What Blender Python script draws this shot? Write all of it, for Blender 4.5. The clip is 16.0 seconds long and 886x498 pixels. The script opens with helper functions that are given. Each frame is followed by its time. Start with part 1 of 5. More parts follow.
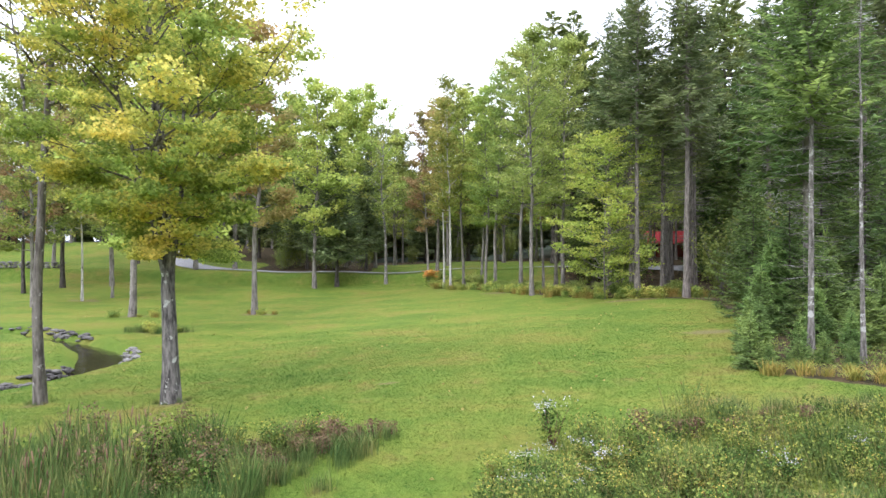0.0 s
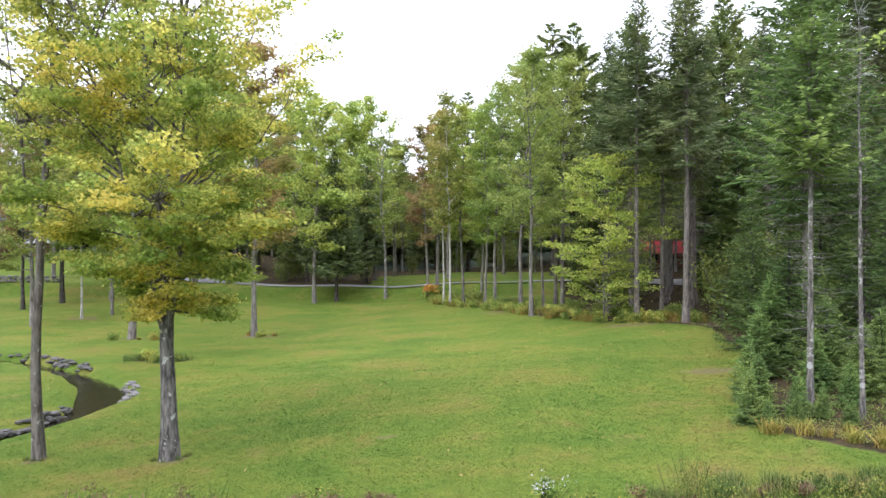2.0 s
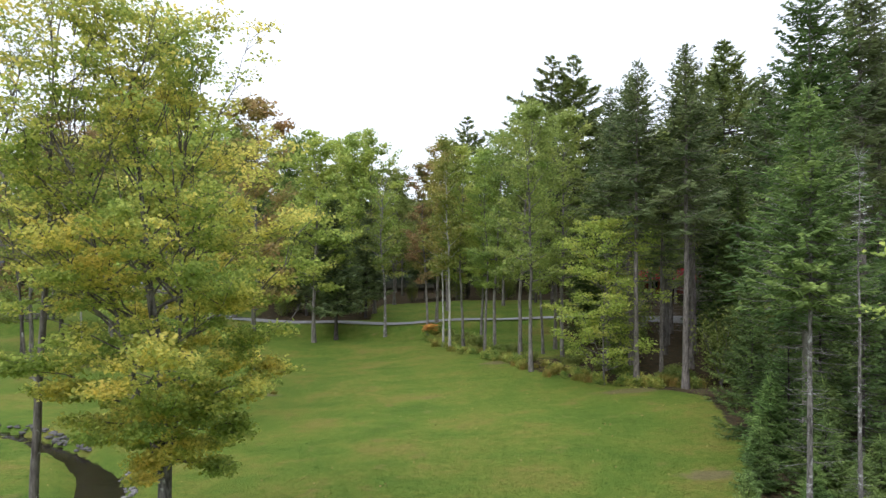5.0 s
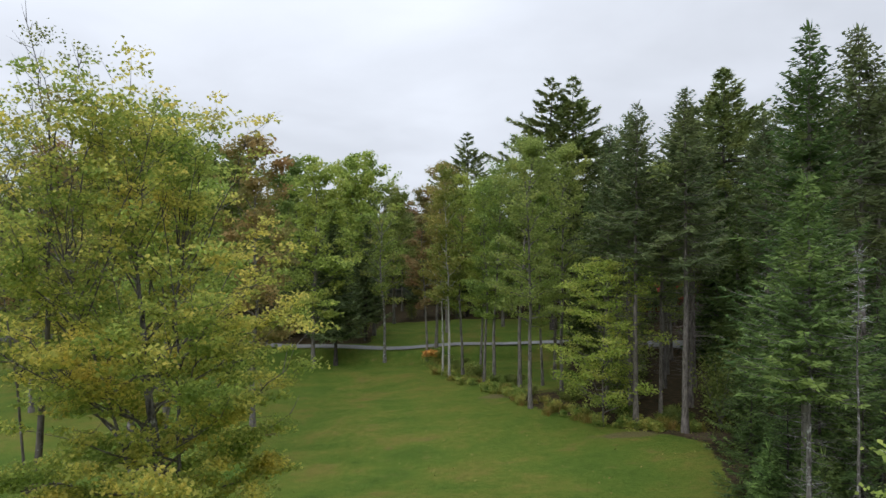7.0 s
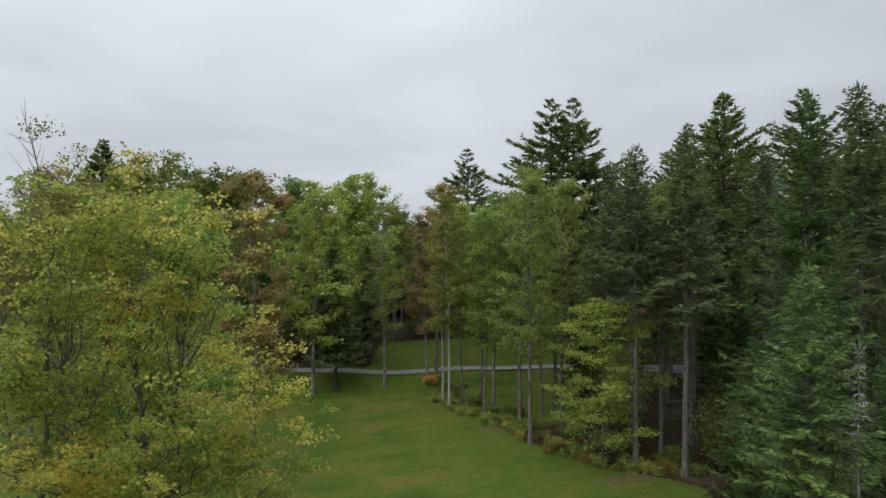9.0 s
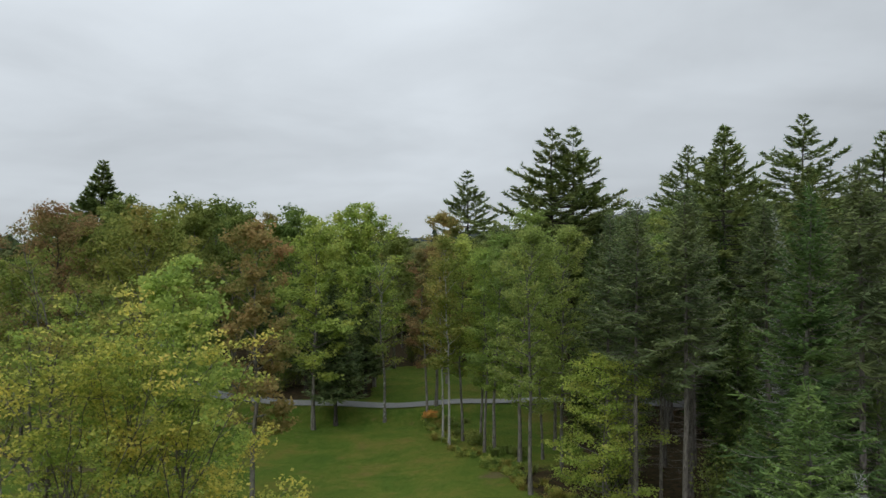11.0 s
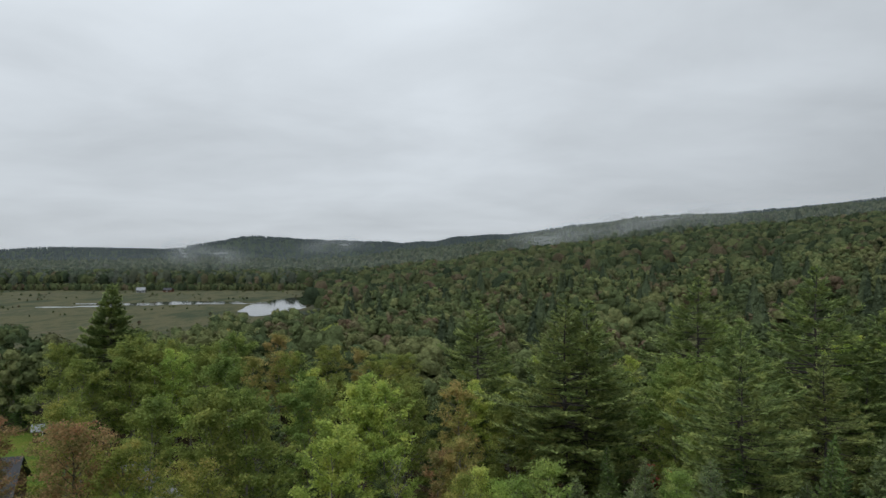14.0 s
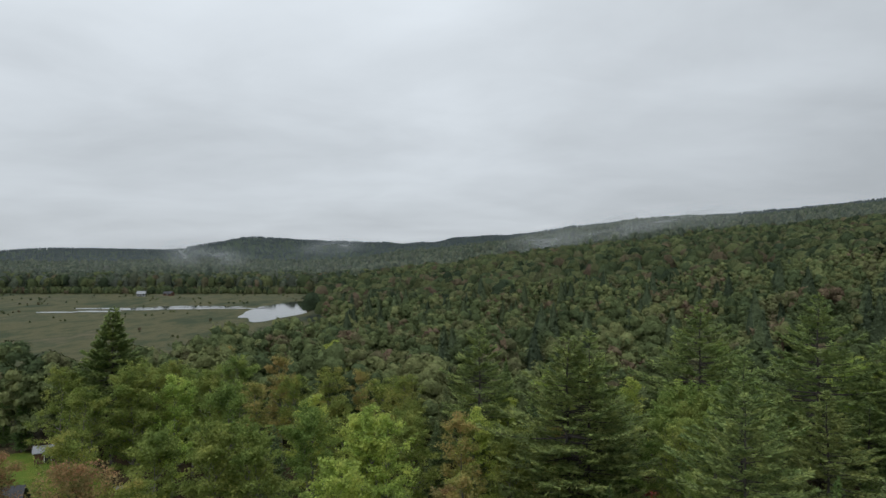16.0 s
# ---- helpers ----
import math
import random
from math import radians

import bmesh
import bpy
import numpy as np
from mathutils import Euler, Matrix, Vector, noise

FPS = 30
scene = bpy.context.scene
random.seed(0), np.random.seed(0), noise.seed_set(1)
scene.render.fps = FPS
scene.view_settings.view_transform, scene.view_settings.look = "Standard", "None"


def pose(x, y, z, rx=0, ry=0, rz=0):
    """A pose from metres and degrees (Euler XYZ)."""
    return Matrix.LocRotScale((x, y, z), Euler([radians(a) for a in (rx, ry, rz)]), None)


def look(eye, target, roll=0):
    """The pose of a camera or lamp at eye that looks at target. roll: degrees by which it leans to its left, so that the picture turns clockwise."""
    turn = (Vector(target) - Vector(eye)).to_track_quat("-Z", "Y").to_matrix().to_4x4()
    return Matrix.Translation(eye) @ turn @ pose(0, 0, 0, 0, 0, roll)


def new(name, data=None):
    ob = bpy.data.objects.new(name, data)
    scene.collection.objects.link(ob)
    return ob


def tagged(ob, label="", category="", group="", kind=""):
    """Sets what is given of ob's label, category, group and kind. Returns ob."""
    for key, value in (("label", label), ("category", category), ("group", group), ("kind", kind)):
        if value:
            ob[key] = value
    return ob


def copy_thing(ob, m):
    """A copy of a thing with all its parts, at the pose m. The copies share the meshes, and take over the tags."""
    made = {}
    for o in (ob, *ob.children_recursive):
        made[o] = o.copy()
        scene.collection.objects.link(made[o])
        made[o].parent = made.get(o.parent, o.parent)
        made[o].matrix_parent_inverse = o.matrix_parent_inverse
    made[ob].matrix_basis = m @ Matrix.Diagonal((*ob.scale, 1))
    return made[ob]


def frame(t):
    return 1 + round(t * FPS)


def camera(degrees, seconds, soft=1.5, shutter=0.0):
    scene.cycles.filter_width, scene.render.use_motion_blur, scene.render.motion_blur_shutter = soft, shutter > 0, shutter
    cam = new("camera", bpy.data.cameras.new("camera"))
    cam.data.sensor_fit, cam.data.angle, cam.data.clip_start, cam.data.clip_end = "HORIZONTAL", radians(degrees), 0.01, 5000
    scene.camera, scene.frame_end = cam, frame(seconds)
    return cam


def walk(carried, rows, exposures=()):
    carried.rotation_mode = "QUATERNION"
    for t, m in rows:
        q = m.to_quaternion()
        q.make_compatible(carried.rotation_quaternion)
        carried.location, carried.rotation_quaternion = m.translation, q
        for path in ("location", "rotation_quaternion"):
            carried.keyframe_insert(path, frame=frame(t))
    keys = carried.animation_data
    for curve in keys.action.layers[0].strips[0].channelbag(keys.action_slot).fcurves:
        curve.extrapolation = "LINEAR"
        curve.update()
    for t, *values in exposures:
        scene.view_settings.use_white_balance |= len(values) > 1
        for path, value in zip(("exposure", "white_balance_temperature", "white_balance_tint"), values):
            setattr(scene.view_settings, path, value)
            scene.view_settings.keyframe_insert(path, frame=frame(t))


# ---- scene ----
# ---- the camera: a slow, then quick rise straight up, looking level ahead ----
cam = camera(66.0, 16.0)
EYE, TILT = 3.8, 0.52
RISE = [
    (0.0, 0.0, 0.0), (0.5, 0.0, 0.17), (1.0, 0.01, 0.47), (1.5, 0.015, 0.94), (2.0, 0.03, 1.45), (2.5, 0.035, 2.10),
    (3.0, 0.045, 2.77), (3.5, 0.055, 3.44), (4.0, 0.06, 4.02), (4.5, 0.06, 4.70), (5.0, 0.065, 5.30), (7.5, 0.11, 8.49),
    (8.0, 0.11, 9.11), (8.5, 0.11, 9.76), (9.0, 0.11, 10.40), (11.5, 0.10, 16.12), (12.0, 0.05, 19.72), (12.5, -0.26, 25.00),
    (13.0, -0.72, 29.38), (13.5, -1.17, 32.41), (14.0, -1.47, 34.22), (14.5, -1.62, 35.39), (15.0, -1.71, 36.41),
    (15.5, -1.75, 37.29), (16.0, -1.76, 38.0),
]
EXPOSURES = [(0.0, 0.68, 6150, 22), (1.5, 0.53, 6150, 22), (3.5, 0.18, 6150, 20), (5.0, -0.17, 6200, 18), (7.5, -0.93, 6300, 15), (9.0, -1.08, 6350, 13), (11.5, -1.12, 6380, 11), (16.0, -1.12, 6380, 11)]
walk(cam, [(t, pose(x, 0, EYE + z, 90 + TILT, 0, 0)) for t, x, z in RISE], EXPOSURES)

# ---- overcast sky and a veiled sun ----
world = bpy.data.worlds.new("overcast")
scene.world = world
world.use_nodes = True
wn, wl = world.node_tree.nodes, world.node_tree.links
wn.clear()
w_out = wn.new("ShaderNodeOutputWorld")
w_bg = wn.new("ShaderNodeBackground")
w_sky = wn.new("ShaderNodeTexSky")
w_sky.sky_type, w_sky.sun_disc = "NISHITA", False
w_sky.sun_elevation, w_sky.sun_rotation = radians(48), radians(150)
w_co = wn.new("ShaderNodeTexCoord")
w_sep = wn.new("ShaderNodeSeparateXYZ")
wl.new(w_co.outputs["Generated"], w_sep.inputs[0])


def w_math(op, a, b=None, c=None):
    n = wn.new("ShaderNodeMath")
    n.operation = op
    for i, v in enumerate((a, b, c)):
        if v is None:
            continue
        if isinstance(v, (int, float)):
            n.inputs[i].default_value = v
        else:
            wl.new(v, n.inputs[i])
    return n.outputs[0]


# brighter towards the zenith, as under an even cloud cover
up = w_math("MAXIMUM", w_sep.outputs[2], 0.0)
grad = w_math("MULTIPLY_ADD", w_math("POWER", up, 1.5), 1.2, w_math("MULTIPLY_ADD", w_math("POWER", up, 0.5), 0.5, 1.22))
# cloud sheets: noise on a flat layer seen from below
lift = w_math("ADD", up, 0.17)
w_div = wn.new("ShaderNodeVectorMath")
w_div.operation = "DIVIDE"
w_comb = wn.new("ShaderNodeCombineXYZ")
for i in range(3):
    wl.new(lift, w_comb.inputs[i])
wl.new(w_co.outputs["Generated"], w_div.inputs[0])
wl.new(w_comb.outputs[0], w_div.inputs[1])
w_flat = wn.new("ShaderNodeMapping")
w_flat.inputs["Scale"].default_value = (0.85, 0.95, 0.0)
w_flat.inputs["Location"].default_value = (3.1, 0.4, 0.0)
wl.new(w_div.outputs[0], w_flat.inputs[0])
w_noise = wn.new("ShaderNodeTexNoise")
w_noise.inputs["Scale"].default_value = 1.15
w_noise.inputs["Detail"].default_value = 7.0
w_noise.inputs["Roughness"].default_value = 0.5
w_noise.inputs["Distortion"].default_value = 0.35
wl.new(w_flat.outputs[0], w_noise.inputs["Vector"])
w_fine = wn.new("ShaderNodeTexNoise")
w_fine.inputs["Scale"].default_value = 2.6
w_fine.inputs["Detail"].default_value = 6.0
w_fine.inputs["Roughness"].default_value = 0.55
w_fine.inputs["Distortion"].default_value = 0.6
wl.new(w_flat.outputs[0], w_fine.inputs["Vector"])
cloud = w_math("MULTIPLY_ADD", w_noise.outputs["Fac"], 0.5, w_math("MULTIPLY_ADD", w_fine.outputs["Fac"], 0.15, 0.68))
# the cover thins towards the veiled sun and thickens away from it
away = w_math("MULTIPLY_ADD", w_math("MAXIMUM", w_math("SUBTRACT", w_sep.outputs[0], 0.1), 0.0), -0.45, 1.0)
bright = w_math("MULTIPLY", w_math("MULTIPLY", grad, cloud), away)
w_tint = wn.new("ShaderNodeMixRGB")
w_tint.blend_type = "MULTIPLY"
w_tint.inputs[0].default_value = 1.0
w_tint.inputs[1].default_value = (0.93, 1.0, 1.045, 1)
wl.new(bright, w_tint.inputs[2])
w_dim = wn.new("ShaderNodeMixRGB")
w_dim.blend_type = "MULTIPLY"
w_dim.inputs[0].default_value = 1.0
w_dim.inputs[2].default_value = (0.08, 0.08, 0.08, 1)
wl.new(w_sky.outputs[0], w_dim.inputs[1])
w_mix = wn.new("ShaderNodeMixRGB")
w_mix.inputs[0].default_value = 0.93
wl.new(w_dim.outputs[0], w_mix.inputs[1])
wl.new(w_tint.outputs[0], w_mix.inputs[2])
wl.new(w_mix.outputs[0], w_bg.inputs[0])
w_bg.inputs[1].default_value = 1.0
wl.new(w_bg.outputs[0], w_out.inputs[0])

sun = new("sun", bpy.data.lights.new("sun", "SUN"))
sun.data.energy, sun.data.angle, sun.data.color = 1.1, radians(30), (1.0, 0.97, 0.92)
sun.matrix_world = look((0, 0, 60), (25, 44, 0))

# ---- materials ----
class Mat:
    """A node material with a Principled shader, and short ways to add nodes."""

    def __init__(self, name, rough=0.7, metal=0.0):
        self.m = bpy.data.materials.new(name)
        self.m.use_nodes = True
        self.n, self.l = self.m.node_tree.nodes, self.m.node_tree.links
        self.b = self.n["Principled BSDF"]
        self.out = self.n["Material Output"]
        self.b.inputs["Roughness"].default_value = rough
        self.b.inputs["Metallic"].default_value = metal
        self.b.inputs["Specular IOR Level"].default_value = 0.3

    def put(self, socket, v):
        if isinstance(v, bpy.types.NodeSocket):
            self.l.new(v, socket)
        elif isinstance(v, tuple) and len(v) == 3 and socket.type == "RGBA":
            socket.default_value = (*v, 1)
        else:
            socket.default_value = v

    def pos(self):
        return self.n.new("ShaderNodeNewGeometry").outputs["Position"]

    def flat_pos(self):
        a = self.n.new("ShaderNodeVectorMath")
        a.operation = "MULTIPLY"
        self.l.new(self.pos(), a.inputs[0])
        a.inputs[1].default_value = (1, 1, 0)
        return a.outputs[0]

    def obj(self, shift=True):
        o = self.n.new("ShaderNodeTexCoord").outputs["Object"]
        if not shift:
            return o
        a = self.n.new("ShaderNodeVectorMath")
        a.operation = "MULTIPLY_ADD"
        self.l.new(self.rand(), a.inputs[0])
        a.inputs[1].default_value = (91.0, 57.0, 33.0)
        self.l.new(o, a.inputs[2])
        return a.outputs[0]

    def rand(self):
        return self.n.new("ShaderNodeObjectInfo").outputs["Random"]

    def island(self):
        return self.n.new("ShaderNodeNewGeometry").outputs["Random Per Island"]

    def attr(self, name):
        a = self.n.new("ShaderNodeAttribute")
        a.attribute_name = name
        return a.outputs["Fac"]

    def noise(self, vec, scale, detail=4.0, rough=0.55, stretch=None):
        if stretch:
            mp = self.n.new("ShaderNodeMapping")
            mp.inputs["Scale"].default_value = stretch
            self.l.new(vec, mp.inputs[0])
            vec = mp.outputs[0]
        t = self.n.new("ShaderNodeTexNoise")
        t.inputs["Scale"].default_value, t.inputs["Detail"].default_value, t.inputs["Roughness"].default_value = scale, detail, rough
        self.l.new(vec, t.inputs["Vector"])
        return t.outputs["Fac"]

    def cells(self, vec, scale):
        t = self.n.new("ShaderNodeTexVoronoi")
        t.inputs["Scale"].default_value = scale
        self.l.new(vec, t.inputs["Vector"])
        s = self.n.new("ShaderNodeSeparateColor")
        self.l.new(t.outputs["Color"], s.inputs[0])
        return s.outputs[0]

    def ramp(self, fac, stops):
        r = self.n.new("ShaderNodeValToRGB")
        self.l.new(fac, r.inputs[0])
        e = r.color_ramp.elements
        while len(e) < len(stops):
            e.new(0.5)
        for k, (p, c) in zip(e, stops):
            k.position, k.color = p, (*c, 1) if len(c) == 3 else c
        return r.outputs[0]

    def mix(self, fac, a, b, kind="MIX"):
        x = self.n.new("ShaderNodeMixRGB")
        x.blend_type = kind
        self.put(x.inputs[0], fac), self.put(x.inputs[1], a), self.put(x.inputs[2], b)
        return x.outputs[0]

    def math(self, op, a, b=0.0, c=0.0):
        x = self.n.new("ShaderNodeMath")
        x.operation = op
        for i, v in enumerate((a, b, c)):
            self.put(x.inputs[i], v)
        return x.outputs[0]

    def hsv(self, col, hue=0.5, sat=1.0, val=1.0):
        x = self.n.new("ShaderNodeHueSaturation")
        self.put(x.inputs["Hue"], hue), self.put(x.inputs["Saturation"], sat), self.put(x.inputs["Value"], val), self.put(x.inputs["Color"], col)
        return x.outputs[0]

    def color(self, c):
        self.put(self.b.inputs["Base Color"], c)
        return self

    def bump(self, h, strength=0.5, dist=0.02):
        x = self.n.new("ShaderNodeBump")
        x.inputs["Strength"].default_value, x.inputs["Distance"].default_value = strength, dist
        self.l.new(h, x.inputs["Height"])
        self.l.new(x.outputs[0], self.b.inputs["Normal"])
        return self

    def sheer(self, col, amount):
        t = self.n.new("ShaderNodeBsdfTranslucent")
        self.put(t.inputs[0], col)
        s = self.n.new("ShaderNodeMixShader")
        s.inputs[0].default_value = amount
        self.l.new(self.b.outputs[0], s.inputs[1]), self.l.new(t.outputs[0], s.inputs[2])
        self.l.new(s.outputs[0], self.out.inputs[0])
        return self


def leaf_material(name, stops, scale=0.55, spread=0.5, sheer=0.3, world_cells=0.0, hue=0.03, lumpy=False):
    """Leaves: clumps of colour by noise, each leaf a little lighter or darker, each tree a little apart in hue."""
    m = Mat(name, 0.65)
    m.b.inputs["Specular IOR Level"].default_value = 0.0 if lumpy else 0.06
    v = m.obj()
    f = m.noise(v, scale, 3.0)
    if world_cells:
        f = m.math("MULTIPLY_ADD", m.cells(m.flat_pos(), world_cells), 0.75, m.math("MULTIPLY", f, 0.25))
    else:
        f = m.math("MULTIPLY_ADD", m.island(), 0.14, m.math("ADD", f, -0.07))
    c = m.ramp(f, stops)
    c = m.hsv(c, m.math("MULTIPLY_ADD", m.rand(), hue, 0.492 - hue / 2), 0.8 if lumpy else 0.9, m.math("MULTIPLY_ADD", m.island(), spread * 0.7, 1.0 - spread * 0.35))
    if lumpy:
        p = m.pos()
        c = m.mix(1.0, c, m.ramp(m.noise(p, 0.9, 4.0, 0.7), [(0.3, (0.68, 0.68, 0.68)), (0.68, (1.28, 1.28, 1.22))]), "MULTIPLY")
        m.color(c).bump(m.noise(p, 0.8, 4.0, 0.7), 1.0, 1.2)
    else:
        m.color(c).sheer(c, sheer)
    return m.m


def bark_material(name, dark, light, patch=None, scale=9.0, patch_at=0.6):
    m = Mat(name, 0.9)
    v = m.obj()
    c = m.ramp(m.noise(v, scale, 6.0, 0.65, (1, 1, 0.22)), [(0.38, dark), (0.62, light)])
    if patch:
        c = m.mix(m.ramp(m.noise(v, 4.5, 5.0, 0.62), [(patch_at, (0, 0, 0)), (patch_at + 0.05, (1, 1, 1))]), c, patch)
    m.color(c).bump(m.noise(v, scale * 2.2, 5.0, 0.7, (1, 1, 0.2)), 1.0, 0.05)
    return m.m


BARK_MAPLE = bark_material("maple bark", (0.045, 0.042, 0.039), (0.24, 0.225, 0.205), (0.46, 0.47, 0.42), 11.0, 0.60)
BARK_SLENDER = bark_material("slender tree bark", (0.07, 0.06, 0.052), (0.21, 0.19, 0.165), (0.40, 0.39, 0.36), 8.0, 0.6)
BARK_DARK = bark_material("dark bark", (0.03, 0.027, 0.024), (0.12, 0.105, 0.09))
BARK_GREY = bark_material("grey bark", (0.11, 0.100, 0.087), (0.29, 0.265, 0.235), (0.08, 0.072, 0.064), 6.0, 0.62)
BARK_SPRUCE = bark_material("spruce bark", (0.11, 0.095, 0.085), (0.30, 0.265, 0.235), None, 10.0)
BARK_FIR = bark_material("mottled fir bark", (0.085, 0.078, 0.068), (0.28, 0.262, 0.235), (0.44, 0.44, 0.41), 13.0, 0.57)
BARK_BIRCH = bark_material("birch bark", (0.30, 0.28, 0.25), (0.55, 0.53, 0.49), (0.07, 0.06, 0.05), 5.0, 0.6)
BARK_DEAD = bark_material("dead wood", (0.19, 0.18, 0.165), (0.40, 0.38, 0.35))

LEAF_MAPLE = leaf_material("maple leaves", [(0.30, (0.234, 0.349, 0.053)), (0.46, (0.372, 0.448, 0.071)), (0.55, (0.551, 0.537, 0.089)), (0.65, (0.728, 0.624, 0.100)), (0.80, (0.751, 0.591, 0.109))], 0.6, 0.7, 0.7)
LEAF_OLIVE = leaf_material("yellowing leaves", [(0.3, (0.156, 0.224, 0.040)), (0.5, (0.263, 0.316, 0.055)), (0.7, (0.400, 0.356, 0.073))], 0.35, 0.7, 0.45)
LEAF_GREEN = leaf_material("green leaves", [(0.3, (0.133, 0.206, 0.041)), (0.5, (0.223, 0.304, 0.059)), (0.7, (0.327, 0.372, 0.077))], 0.35, 0.5, 0.45)
LEAF_LIME = leaf_material("light green leaves", [(0.3, (0.217, 0.332, 0.056)), (0.5, (0.363, 0.498, 0.084)), (0.7, (0.500, 0.560, 0.101))], 0.4, 0.5, 0.5)
LEAF_RUST = leaf_material("rusty red leaves", [(0.3, (0.220, 0.247, 0.068)), (0.46, (0.308, 0.247, 0.083)), (0.66, (0.396, 0.230, 0.099))], 0.5, 0.6, 0.42)
LEAF_ORANGE = leaf_material("orange turning leaves", [(0.3, (0.255, 0.285, 0.068)), (0.5, (0.370, 0.335, 0.085)), (0.7, (0.440, 0.310, 0.095))], 0.35, 0.45, 0.45)
LEAF_PALE = leaf_material("pale green leaves", [(0.3, (0.200, 0.300, 0.060)), (0.5, (0.300, 0.405, 0.082)), (0.7, (0.410, 0.470, 0.110))], 0.4, 0.5, 0.5)
LEAF_BEECH = leaf_material("young beech leaves", [(0.3, (0.26, 0.39, 0.05)), (0.5, (0.39, 0.50, 0.065)), (0.7, (0.50, 0.50, 0.085))], 0.6, 0.4, 0.5)
NEEDLE_SPRUCE = leaf_material("spruce needles", [(0.3, (0.104, 0.156, 0.063)), (0.5, (0.157, 0.218, 0.080)), (0.7, (0.224, 0.282, 0.095))], 0.5, 0.7, 0.28)
NEEDLE_FIR = leaf_material("fir needles", [(0.3, (0.061, 0.114, 0.033)), (0.5, (0.106, 0.180, 0.043)), (0.7, (0.177, 0.258, 0.055))], 0.6, 0.8, 0.35)
NEEDLE_BRIGHT = leaf_material("fresh fir needles", [(0.3, (0.105, 0.190, 0.050)), (0.5, (0.175, 0.290, 0.066)), (0.7, (0.265, 0.380, 0.080))], 0.6, 0.8, 0.35)
NEEDLE_PINE = leaf_material("pine needles", [(0.3, (0.121, 0.183, 0.057)), (0.5, (0.201, 0.276, 0.074)), (0.7, (0.296, 0.355, 0.090))], 0.5, 0.8, 0.3)
NEEDLE_DEAD = leaf_material("dead grey twigs", [(0.3, (0.340, 0.357, 0.323)), (0.7, (0.612, 0.629, 0.578))], 0.6, 0.4, 0.1)
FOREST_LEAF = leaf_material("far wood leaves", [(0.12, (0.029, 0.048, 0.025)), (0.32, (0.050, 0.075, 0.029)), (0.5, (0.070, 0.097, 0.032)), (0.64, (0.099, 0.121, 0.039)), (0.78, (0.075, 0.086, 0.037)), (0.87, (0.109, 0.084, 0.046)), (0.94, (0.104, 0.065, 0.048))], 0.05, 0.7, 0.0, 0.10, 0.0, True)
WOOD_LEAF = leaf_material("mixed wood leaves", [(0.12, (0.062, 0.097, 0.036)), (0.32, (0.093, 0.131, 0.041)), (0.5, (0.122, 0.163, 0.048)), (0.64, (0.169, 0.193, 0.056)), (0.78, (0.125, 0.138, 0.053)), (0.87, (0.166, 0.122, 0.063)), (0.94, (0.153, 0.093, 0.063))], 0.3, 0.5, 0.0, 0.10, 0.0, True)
FOREST_NEEDLE = leaf_material("far conifer needles", [(0.2, (0.055, 0.083, 0.044)), (0.6, (0.078, 0.114, 0.052)), (0.9, (0.101, 0.143, 0.058))], 0.05, 0.6, 0.0, 0.12, 0.0, True)
# distance haze is mixed into the next two leaf colours: duller and bluer
HILLSIDE_LEAF_HAZED = leaf_material("hillside wood leaves with haze tint", [(0.12, (0.048, 0.068, 0.048)), (0.4, (0.071, 0.097, 0.063)), (0.64, (0.102, 0.122, 0.073)), (0.82, (0.078, 0.098, 0.073)), (0.93, (0.093, 0.093, 0.076))], 0.05, 0.6, 0.0, 0.08, 0.0, True)
FAR_HILL_LEAF_HAZED = leaf_material("distant hill wood with haze tint", [(0.1, (0.059, 0.078, 0.089)), (0.5, (0.072, 0.093, 0.100)), (0.9, (0.085, 0.104, 0.105))], 0.01, 0.0, 0.0, 0.03, 0.0, True)
REED = leaf_material("green reed blades", [(0.3, (0.045, 0.105, 0.02)), (0.5, (0.10, 0.17, 0.035)), (0.62, (0.19, 0.205, 0.055)), (0.75, (0.20, 0.165, 0.06))], 1.1, 0.8, 0.2)
WEED = leaf_material("wild weed leaves", [(0.34, (0.036, 0.085, 0.016)), (0.46, (0.100, 0.185, 0.026)), (0.57, (0.216, 0.270, 0.036)), (0.68, (0.275, 0.265, 0.050)), (0.78, (0.150, 0.100, 0.045))], 1.3, 0.9, 0.3)
WEED_DRY = leaf_material("dry brown seed heads", [(0.3, (0.10, 0.06, 0.035)), (0.7, (0.24, 0.16, 0.08))], 0.9, 0.5, 0.1)
FERN = leaf_material("yellowing fern fronds", [(0.3, (0.16, 0.20, 0.028)), (0.5, (0.30, 0.29, 0.04)), (0.7, (0.40, 0.28, 0.05))], 1.6, 0.7, 0.25)
SHRUB = leaf_material("garden shrub leaves", [(0.3, (0.13, 0.25, 0.045)), (0.5, (0.33, 0.42, 0.06)), (0.7, (0.56, 0.52, 0.085))], 0.9, 0.5, 0.25)
FLOWER_ORANGE = leaf_material("orange flower heads", [(0.3, (0.62, 0.30, 0.02)), (0.7, (0.78, 0.50, 0.04))], 1.2, 0.4, 0.25)
FLOWER_WHITE = leaf_material("pale aster flowers", [(0.3, (0.42, 0.41, 0.48)), (0.7, (0.58, 0.57, 0.62))], 1.2, 0.3, 0.25)
FLOWER_YELLOW = leaf_material("yellow flower heads", [(0.3, (0.50, 0.36, 0.03)), (0.7, (0.65, 0.50, 0.05))], 1.2, 0.3, 0.25)


